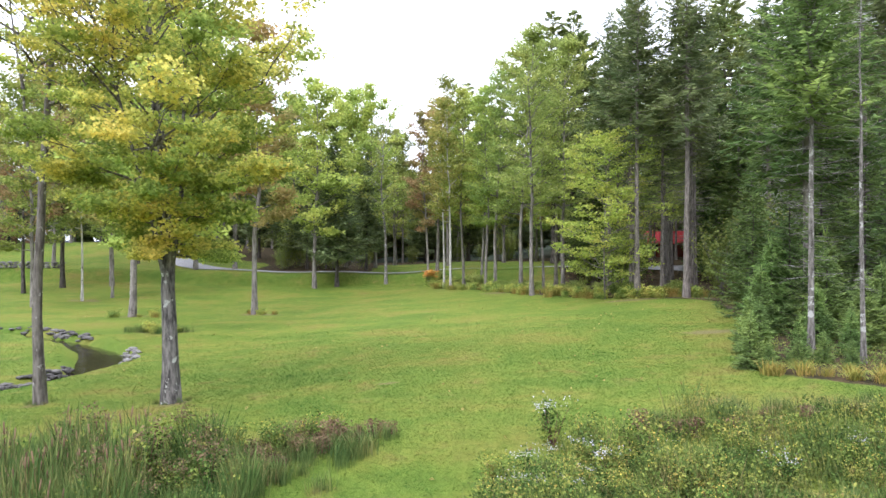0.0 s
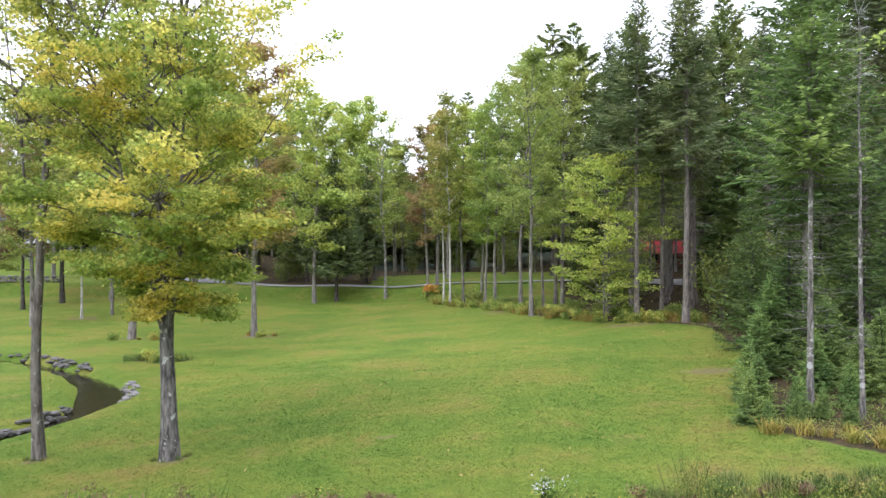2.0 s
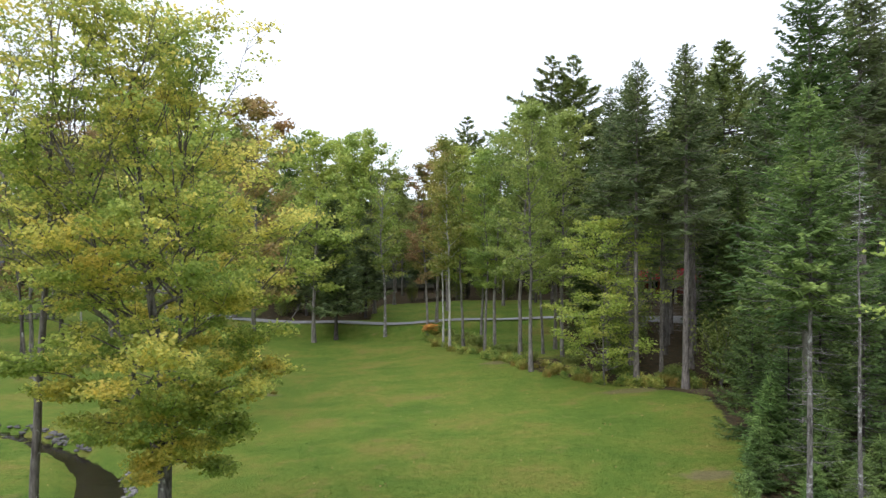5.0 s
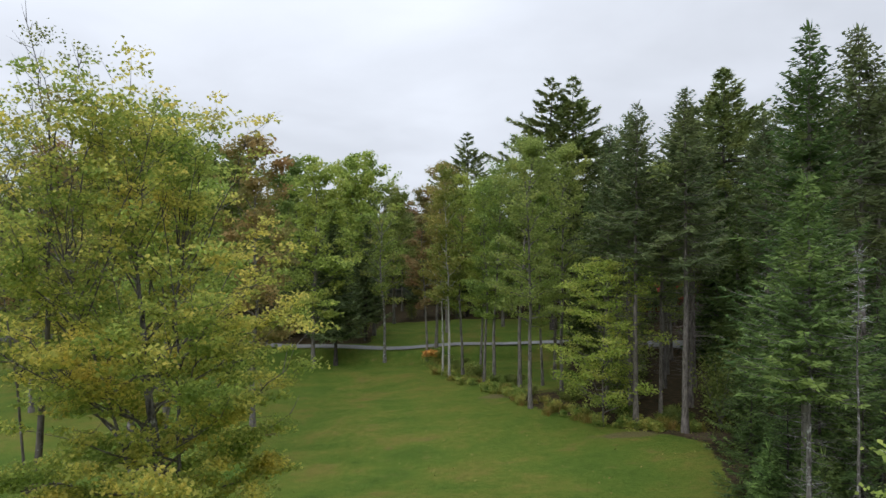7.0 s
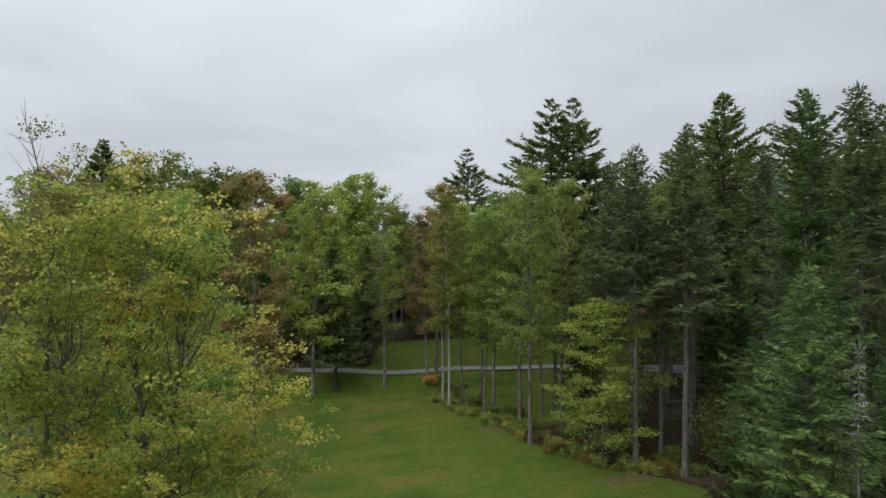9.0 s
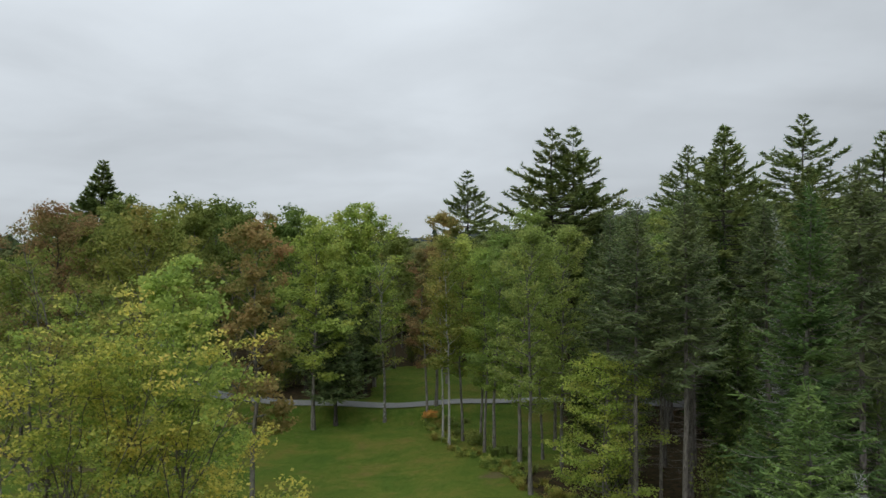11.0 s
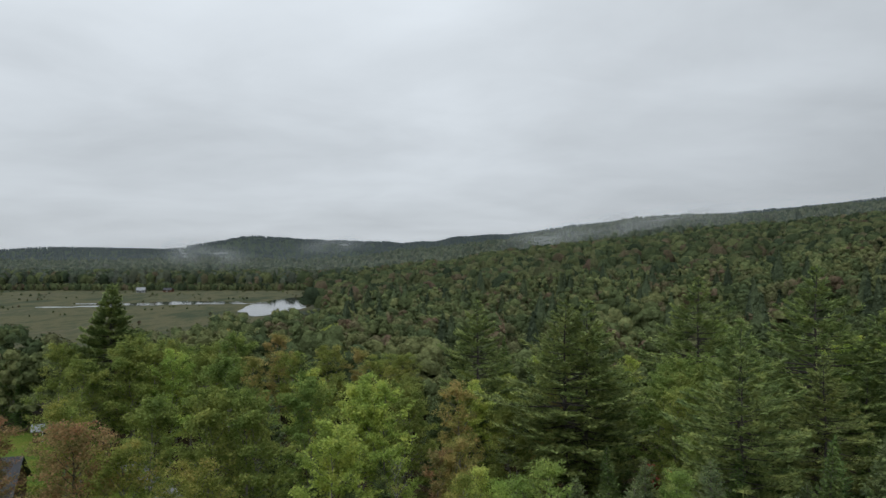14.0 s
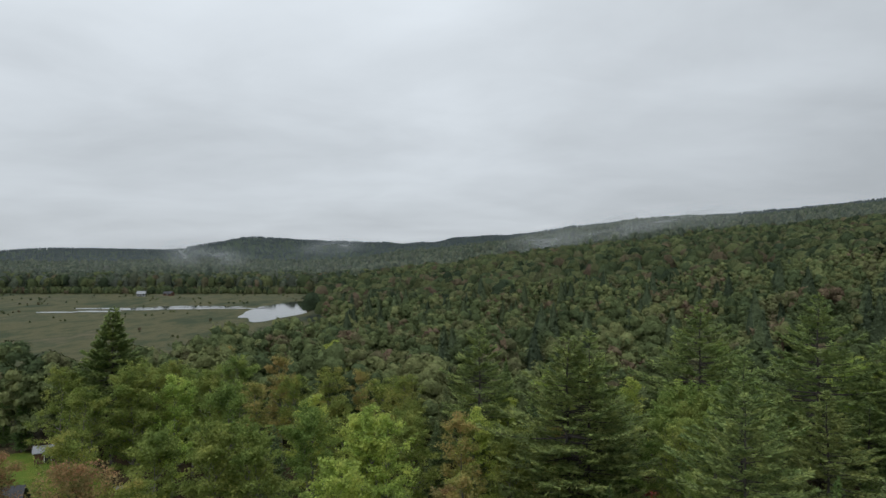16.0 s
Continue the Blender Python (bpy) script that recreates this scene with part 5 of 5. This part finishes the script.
def wild_cover(name, label, seed, xs, ys, leaves, blades, height, leaf_mat_, keep):
    """Tangled low growth: many small leaves on unseen stems, and blades of grass between them."""
    r = np.random.default_rng(seed)

    def place(n):
        x, y = r.uniform(*xs, n), r.uniform(*ys, n)
        ok = keep(x, y)
        x, y = x[ok], y[ok]
        h = height * (0.58 + 0.3 * np.sin(x * 2.1 + y * 1.3) + 0.26 * np.sin(x * 0.9 - y * 2.3 + 2) + 0.14 * np.sin(x * 5.3 + y * 4.1))
        return x, y, np.maximum(h, 0.12 * height)

    x, y, h = place(leaves)
    c = np.stack([x, y, land(x, y) + h * r.uniform(0.05, 1.0, len(x)) ** 0.6], -1)
    v = leaves_at(r, c, 0.05, 0.9)
    f = [quads(len(c))]
    x, y, h = place(blades)
    az = r.uniform(0, 6.28, len(x))
    a = unit(np.stack([np.cos(az) * 0.35, np.sin(az) * 0.35, np.ones(len(x))], -1))
    s = unit(np.cross(a, random_units(r, len(x))))
    kv = kites(np.stack([x, y, land(x, y) - 0.02], -1), a, s, h * r.uniform(0.8, 1.5, len(x)), np.full(len(x), 0.016), 0.05)
    f.append(quads(len(x)) + len(v))
    slots = np.concatenate([np.zeros(len(c)), np.ones(len(x))])
    me = mesh_of(name, np.vstack([v, kv]), [np.concatenate(f)], [leaf_mat_, REED], False, slots)
    return tagged(new(name, me), label, "undergrowth", kind="stuff")


wild_cover("wild_growth", "tangled wild weeds and grass in front of the lawn", 51, (0.2, 12.5), (7.5, 13.2), 46000, 16000, 0.66, WEED,
           lambda x, y: (y < 10.9 + 1.9 * smooth(0.6, 4.5, x) + 0.25 * np.sin(x * 3)) & (x > 0.3 + 0.35 * (y - 9)))
wild_cover("wild_growth", "tangled reeds and weeds at the water's edge", 52, (-10.5, -2.6), (7.5, 13.0), 9000, 24000, 0.85, WEED,
           lambda x, y: (y < 12.6 - 1.6 * smooth(-4.6, -2.8, x) + 0.25 * np.sin(x * 3)) & (x < -2.9 - 0.3 * (10.5 - y)))
wild_cover("wild_growth", "low leafy growth at the foot of the firs", 53, (7.5, 17.5), (20.5, 41), 14000, 3000, 0.35, LEAF_GREEN,
           lambda x, y: (x > lawn_edge(y) + 0.1 + 0.5 * np.sin(y * 2.1)) & (x < lawn_edge(y) + 4.5) & (np.sin(x * 2.3 + 1) * np.sin(y * 1.9) + 0.25 * np.sin(x * 5) > -0.35))
wild_cover("wild_growth", "sparse low leaves on the needle litter", 54, (7.5, 13.5), (13.6, 21.0), 9000, 1800, 0.26, LEAF_GREEN,
           lambda x, y: (x > lawn_edge(y) + 0.35) & (np.sin(x * 3.1 + 1) * np.sin(y * 2.7) > -0.25))
c4 = plant("weed", "leafy goldenrod weed gone green and yellow", "weed", "plants of the wild strip", bush_meshes(94, 0.95, 0.5, 800, 0.06, WEED, WEED_DRY, 9, flower=FLOWER_YELLOW, flowers=25, flower_size=0.04), ground_at(3.2, 11.0, 0.02))
plant_many(c4, 8, row(27, 60, (2.4, 11.0), (9.0, 12.3)) + row(32, 35, (0.7, 4.0), (8.6, 11.2)) + along([(-3.9, 11.6), (-2.8, 12.5), (-1.8, 13.2)], 7, 0.3, 33), 0.4, 0.7)
c5 = plant("aster", "wild aster with small pale flowers", "wildflower", "plants of the wild strip", bush_meshes(95, 0.9, 0.4, 420, 0.07, WEED, WEED_DRY, 9, flower=FLOWER_WHITE, flowers=90, flower_size=0.035), ground_at(2.0, 12.4, 0.02))
plant_many(c5, 9, row(28, 24, (0.6, 9.5), (9.0, 11.6)), 0.4, 0.7)
c6 = plant("weed", "rusty dry weed at the lawn's edge", "weed", "plants of the wild strip", bush_meshes(96, 0.6, 0.35, 320, 0.06, WEED_DRY, WEED_DRY, 9), ground_at(-2.2, 13.0, 0.02))
plant_many(c6, 10, along([(-3.8, 11.9), (-2.7, 12.8), (-1.5, 13.4)], 50, 0.28, 29) + row(30, 18, (3.2, 9.0), (12.0, 13.0)), 0.35, 0.75)
c7 = plant("rush_clump", "low rushes on the lawn", "rushes", "rushes on the lawn", blade_meshes(97, 0.6, 0.4, 80, 0.016, REED, bend=0.6), ground_at(-14.0, 34.5, 0.02))
plant_many(c7, 11, along([(-15.8, 35.0), (-14.3, 34.6), (-13.0, 34.8)], 12, 0.3, 31), 0.7, 1.1)


# ---- short grass and fallen leaves on the lawn ----
def lawn_blades(seed, count):
    r = np.random.default_rng(seed)
    y = np.sqrt(r.uniform(10.0 ** 2, 34.0 ** 2, count * 4))
    x = r.uniform(-0.66, 0.66, count * 4) * y
    ok = (lawn_share(x, y) > 0.75) & (stream_gap(x, y) > 0.6) & (bare_share(x, y) < 0.5) & (r.uniform(0, 1, count * 4) < 0.1 + 0.9 * smooth(33, 14, y)) & ~((y < 12.5) & (x < -3.2)) & ~((y < 12.6) & (x > 1.2))
    x, y = x[ok][:count], y[ok][:count]
    n = len(x)
    az = r.uniform(0, 6.28, n)
    a = unit(np.stack([np.cos(az), np.sin(az), np.full(n, 0.4)], -1))
    s = np.stack([-np.sin(az), np.cos(az), np.zeros(n)], -1)
    v = kites(np.stack([x, y, land(x, y) + 0.005], -1), a, s, r.uniform(0.035, 0.07, n) * (0.8 + y / 40), r.uniform(0.008, 0.016, n) * (0.8 + y / 25), 0.1)
    return tagged(new("lawn_grass", mesh_of("lawn_grass", v, quads(n), LAWN_BLADE)), "short mown grass blades on the lawn", "grass", kind="stuff")


lawn_blades(61, 70000)


def fallen_leaves(seed, count):
    r = np.random.default_rng(seed)
    y = np.sqrt(r.uniform(11.0 ** 2, 48.0 ** 2, count * 4))
    x = r.uniform(-0.6, 0.4, count * 4) * y
    ok = (lawn_share(x, y) > 0.6) & (stream_gap(x, y) > 0.4)
    x, y = x[ok][:count], y[ok][:count]
    v = leaves_at(r, np.stack([x, y, land(x, y) + 0.05], -1), 0.09, 0.2)
    return tagged(new("fallen_leaves", mesh_of("fallen_leaves", v, quads(len(x)), LEAF_ORANGE)), "yellow and brown leaves fallen on the grass", "leaves", kind="stuff")


fallen_leaves(62, 350)

# ---- stones ----
def stone_mesh(seed, mat, squash=0.6):
    bm = bmesh.new()
    bmesh.ops.create_icosphere(bm, subdivisions=1, radius=0.5)
    r = random.Random(seed)
    for v in bm.verts:
        v.co *= r.uniform(0.75, 1.15)
        v.co.z *= squash
    me = bpy.data.meshes.new("stone")
    bm.to_mesh(me)
    bm.free()
    me.materials.append(mat)
    return me


STONES_DARK = [stone_mesh(k, ROCK) for k in range(4)]
STONES_PALE = [stone_mesh(k + 10, ROCK_PALE, 0.75) for k in range(4)]


def stone_group(name, label, category, meshes, spots, low, high, seed, lift=0.0, kind=""):
    x0, y0 = spots[0]
    e = thing(name, label, category, "", kind, ground_at(x0, y0, 0))
    r = random.Random(seed)
    for i, (x, y) in enumerate(spots):
        o = new("stone", meshes[i % len(meshes)])
        o.parent = e
        s = r.uniform(low, high)
        o.matrix_local = Matrix.Translation((x - x0, y - y0, max(float(land(x, y)), WATER_Z - 0.1) - e.location.z + lift + 0.12 * s)) @ pose(0, 0, 0, 0, 0, r.uniform(0, 360)) @ Matrix.Diagonal((s * r.uniform(0.9, 1.6), s, s * r.uniform(0.7, 1.0), 1))
    return e


def bank(i0, i1, side, count, seed, out=0.3):
    r = random.Random(seed)
    spots = []
    for _ in range(count):
        k = r.uniform(i0, i1)
        a, b = STREAM_LINE[int(k)], STREAM_LINE[min(int(k) + 1, len(STREAM_LINE) - 1)]
        f = k - int(k)
        p = a * (1 - f) + b * f
        d = unit((b - a)[:2])
        w = p[2] + r.uniform(0.12, out + 0.22)
        spots.append((p[0] + side * -d[1] * w, p[1] + side * d[0] * w))
    return spots


stone_group("stone_bank", "dark rocks edging the far bank of the stream", "rocks", STONES_DARK, bank(4, 14, 1, 70, 3), 0.16, 0.42, 1)
stone_group("stone_bank", "dark rocks along the near bend of the stream", "rocks", STONES_DARK, bank(29, 44, -1, 80, 4), 0.16, 0.42, 2)
stone_group("stone_pile", "pale rounded stones heaped at the stream's bend", "rocks", STONES_PALE, bank(21, 28, 1, 44, 5, 0.45), 0.12, 0.27, 3)


def dry_wall():
    e = thing("stone_wall", "low dry-stone wall across the lawn", "stone wall", "", "structure", ground_at(-48, 70, 0.05))
    r = random.Random(9)
    for course in range(3):
        x = -52.0
        while x < -39.5:
            w = r.uniform(0.35, 0.7)
            o = new("stone", STONES_PALE[r.randrange(4)] if r.random() < 0.4 else STONES_DARK[r.randrange(4)])
            o.parent = e
            y = 70 + 0.03 * (x + 46) ** 2
            o.matrix_local = Matrix.Translation((x + 48, y - 70, float(land(x, y)) - e.location.z + 0.12 + 0.22 * course)) @ Matrix.Diagonal((w * 1.15, 0.55, 0.42, 1))
            x += w
    return e


dry_wall()

# ---- buildings ----
def window(parent, x, y, z, w, h, face):
    """A window in a wall that faces -y (face 'f') or +x (face 'r')."""
    t, d = 0.08, 0.05
    if face == "f":
        fr = part("window", prism([(x - w / 2 - t, z - t), (x + w / 2 + t, z - t), (x + w / 2 + t, z + h + t), (x - w / 2 - t, z + h + t)], y - d, y), DARK_TRIM, parent)
        part("pane", box(x - w / 2, y - d - 0.012, z, x + w / 2, y - d + 0.01, z + h, 0), GLASS, fr)
        part("glazing_bar", box(x - 0.02, y - d - 0.03, z, x + 0.02, y - d - 0.012, z + h, 0), DARK_TRIM, fr)
    else:
        fr = part("window", box(x, y - w / 2 - t, z - t, x + d, y + w / 2 + t, z + h + t, 0.01), DARK_TRIM, parent)
        part("pane", box(x + d - 0.01, y - w / 2, z, x + d + 0.012, y + w / 2, z + h, 0), GLASS, fr)
        part("glazing_bar", box(x + d + 0.012, y - 0.02, z, x + d + 0.03, y + 0.02, z + h, 0), DARK_TRIM, fr)
    return fr


def gabled(name, label, at, turn, wide, deep, eave, ridge, wall_mat, roof_mat, over=0.5, porch=0.0):
    """A gabled building, its ridge along x: boarded walls, roof slabs, door, windows, and a porch in front if wanted."""
    e = thing(name, label, "building", "", "", at, turn)
    hw, hd = wide / 2, deep / 2
    wall = bmesh.new()
    prof = [(-hd, -0.4), (hd, -0.4), (hd, eave), (0, ridge), (-hd, eave)]
    a = [wall.verts.new((-hw, y, z)) for y, z in prof]
    b = [wall.verts.new((hw, y, z)) for y, z in prof]
    wall.faces.new(a)
    wall.faces.new(b[::-1])
    for i in range(5):
        j = (i + 1) % 5
        wall.faces.new((a[j], a[i], b[i], b[j]))
    bmesh.ops.recalc_face_normals(wall, faces=wall.faces)
    part("wall", wall, wall_mat, e)
    slope = math.hypot(hd, ridge - eave)
    for sg in (-1, 1):
        k = (hd + over) / hd
        y1, z1 = sg * hd * k, ridge - (ridge - eave) * k
        bm = bmesh.new()
        lo = [(-hw - over, 0, ridge + 0.06), (hw + over, 0, ridge + 0.06), (hw + over, y1, z1 + 0.06), (-hw - over, y1, z1 + 0.06)]
        top = [bm.verts.new((x, y, z + 0.14)) for x, y, z in lo]
        bot = [bm.verts.new(c) for c in lo]
        bm.faces.new(top)
        bm.faces.new(bot[::-1])
        for i in range(4):
            j = (i + 1) % 4
            bm.faces.new((top[j], top[i], bot[i], bot[j]))
        bmesh.ops.recalc_face_normals(bm, faces=bm.faces)
        roof = part("roof", bm, roof_mat, e)
        n = int(wide / 0.6)
        for i in range(n + 1):
            x = -hw - over + i * (wide + 2 * over) / n
            part("roof_seam", prism([(x - 0.02, 0), (x + 0.02, 0), (x + 0.02, 0.03), (x - 0.02, 0.03)], 0, 1), roof_mat, roof).matrix_local = Matrix(((1, 0, 0, 0), (0, y1, 0, 0), (0, z1 - ridge, 1, ridge + 0.2), (0, 0, 0, 1)))
    for i in range(int(wide / 0.45)):
        x = -hw + 0.2 + i * 0.45
        part("board_batten", box(x - 0.02, -hd - 0.025, -0.2, x + 0.02, -hd + 0.002, eave - 0.1, 0), wall_mat, e)
    door = part("door", box(-0.5, -hd - 0.08, 0.05, 0.5, -hd - 0.03, 2.1, 0.01), DARK_TRIM, e)
    part("door_frame", prism([(-0.6, 0.05), (-0.5, 0.05), (-0.5, 2.1), (0.5, 2.1), (0.5, 0.05), (0.6, 0.05), (0.6, 2.2), (-0.6, 2.2)], -hd - 0.09, -hd - 0.026), WHITE_PAINT, door)
    part("handle", box(0.38, -hd - 0.13, 1.0, 0.43, -hd - 0.08, 1.12, 0.005), GREY_ROOF, door)
    for x in np.arange(-hw + 1.4, hw - 0.8, 2.6):
        if abs(x) > 1.2:
            window(e, float(x), -hd - 0.026, 0.95, 1.1, 1.15, "f")
    window(e, hw, 0.0, 1.0, 1.2, 1.2, "r")
    if porch:
        part("porch_floor", box(-hw, -hd - porch, -0.3, hw, -hd - 0.1, 0.0, 0.02), BROWN_WOOD, e)
        part("porch_roof", prism([(-hw - 0.3, eave - 0.55), (hw + 0.3, eave - 0.55), (hw + 0.3, eave - 0.4), (-hw - 0.3, eave - 0.4)], -hd - porch - 0.3, -hd - 0.03), roof_mat, e)
        for x in np.linspace(-hw + 0.15, hw - 0.15, 5):
            part("post", box(float(x) - 0.09, -hd - porch + 0.05, 0.0, float(x) + 0.09, -hd - porch + 0.23, eave - 0.55, 0.01), BROWN_WOOD, e)
        rail = part("railing", box(-hw, -hd - porch + 0.08, 0.9, hw, -hd - porch + 0.18, 0.98, 0.01), BROWN_WOOD, e)
        for x in np.arange(-hw + 0.4, hw - 0.2, 0.4):
            part("baluster", box(float(x) - 0.02, -hd - porch + 0.11, 0.0, float(x) + 0.02, -hd - porch + 0.15, 0.9, 0), BROWN_WOOD, rail)
    return e


gabled("house", "brown boarded house with a dark roof and a porch", ground_at(-63.5, 88, 0), 18, 13, 8, 3.4, 6.8, BROWN_WOOD, DARK_ROOF, 0.6, 2.2)
gabled("cabin", "red-brown cabin with a bright red metal roof", ground_at(33, 100, 0), -6, 8, 5, 2.1, 3.6, RED_WOOD, RED_METAL)
gabled("garden_shed", "small open shed with a pale grey roof", ground_at(-71.5, 121, 0), 25, 4.2, 3.2, 2.0, 2.7, BROWN_WOOD, GREY_ROOF, 0.3)
gabled("farmhouse", "small pale farmhouse far across the marsh", ground_at(-318, 716, 0), 10, 8, 6, 2.8, 5.2, GREY_ROOF, GREY_ROOF)
gabled("farmhouse", "small brown farmhouse far across the marsh", ground_at(-293, 725, 0), -12, 9, 6, 2.5, 4.4, BROWN_WOOD, DARK_ROOF)

# ---- marsh shrubs ----
def in_marsh(x, y, u):
    wet = np.zeros(x.shape, bool)
    for cx, cy, rx, ry in PONDS:
        wet |= ((x - cx) / (rx * 1.35)) ** 2 + ((y - cy) / (ry * 1.25)) ** 2 < 1
    clump = np.sin(x * 0.045 + 1) * np.sin(y * 0.06) + 0.4 * np.sin(x * 0.13 + y * 0.05)
    return (marsh_share(x, y) > 0.6) & ~wet & (clump + u * 0.8 > 0.95)


far_wood("marsh_shrubs", "bushes along the far edge of the marsh meadow", 20, 752, 800, 2600, 3, 6, 8, 1.3, False, FOREST_LEAF, lambda x, y, u: x < -118, tall=(3, 8), low=0.3)
far_wood("marsh_shrubs", "low olive shrubs dotted over the marsh", 17, 200, 790, 3200, 3, 6, 10, 1.0, False, FOREST_LEAF, in_marsh, tall=(1.0, 2.9))

# ---- mist hanging over the far slopes ----
def mist_material(name, thick, low=0.28):
    m = Mat(name, 1.0)
    m.b.inputs["Specular IOR Level"].default_value = 0.0
    m.color((0.8, 0.82, 0.84))
    v = m.obj(False)
    ln = m.n.new("ShaderNodeVectorMath")
    ln.operation = "LENGTH"
    m.l.new(v, ln.inputs[0])
    soft = m.ramp(ln.outputs["Value"], [(0.15, (1, 1, 1)), (0.95, (0, 0, 0))])
    wisp = m.ramp(m.noise(m.obj(), 1.7, 2.5, 0.5, (1, 1, 1.6)), [(low, (0, 0, 0)), (0.8, (1, 1, 1))])
    t = m.n.new("ShaderNodeBsdfTransparent")
    tl = m.n.new("ShaderNodeBsdfTranslucent")
    tl.inputs[0].default_value = (0.8, 0.82, 0.84, 1)
    both = m.n.new("ShaderNodeMixShader")
    both.inputs[0].default_value = 0.5
    m.l.new(m.b.outputs[0], both.inputs[1]), m.l.new(tl.outputs[0], both.inputs[2])
    s = m.n.new("ShaderNodeMixShader")
    m.l.new(m.math("MULTIPLY", m.math("MULTIPLY", soft, wisp), thick), s.inputs[0])
    m.l.new(t.outputs[0], s.inputs[1]), m.l.new(both.outputs[0], s.inputs[2])
    m.l.new(s.outputs[0], m.out.inputs[0])
    return m.m


MIST = mist_material("thin grey mist", 0.5)
VEIL = mist_material("faint aerial haze sheet", 0.10, 0.0)


def mist_bank(x, y, z, wide, high, lean=0.0, mat=MIST):
    """A thin billowing sheet of mist, bowed like the slope it drifts along."""
    u, w = np.meshgrid(np.linspace(-1, 1, 25), np.linspace(-1, 1, 13), indexing="ij")
    dep = 0.10 * np.sin(u * 4 + x) * np.cos(w * 2) + 0.12 * u * u
    v = np.stack([u, dep, w], -1).reshape(-1, 3)
    i = (np.arange(24)[:, None] * 13 + np.arange(12)[None]).ravel()
    me = mesh_of("mist", v, np.stack([i, i + 13, i + 14, i + 1], -1), mat, True)
    o = new("mist", me)
    o.matrix_world = Matrix.Translation((x, y, z)) @ pose(0, 0, 0, 0, lean, 0) @ Matrix.Diagonal((wide, wide * 0.4, high, 1))
    return tagged(o, "thin grey sheet of mist and haze over the wooded slope", "mist", "mist over the slopes", "stuff")


mist_bank(-575, 1500, 46, 60, 40, 8)
mist_bank(-500, 1520, 40, 90, 26, 8)
mist_bank(-330, 2050, 70, 130, 34, -6)
mist_bank(150, 1050, 60, 80, 26, -7)
mist_bank(265, 1150, 84, 140, 28, -7)
mist_bank(440, 1330, 110, 190, 34, -7)
# two wide, faint sheets added to pale the far wood like aerial haze
mist_bank(-420, 1030, 22, 760, 58, 0, VEIL)
mist_bank(520, 1150, 75, 560, 70, -6, VEIL)
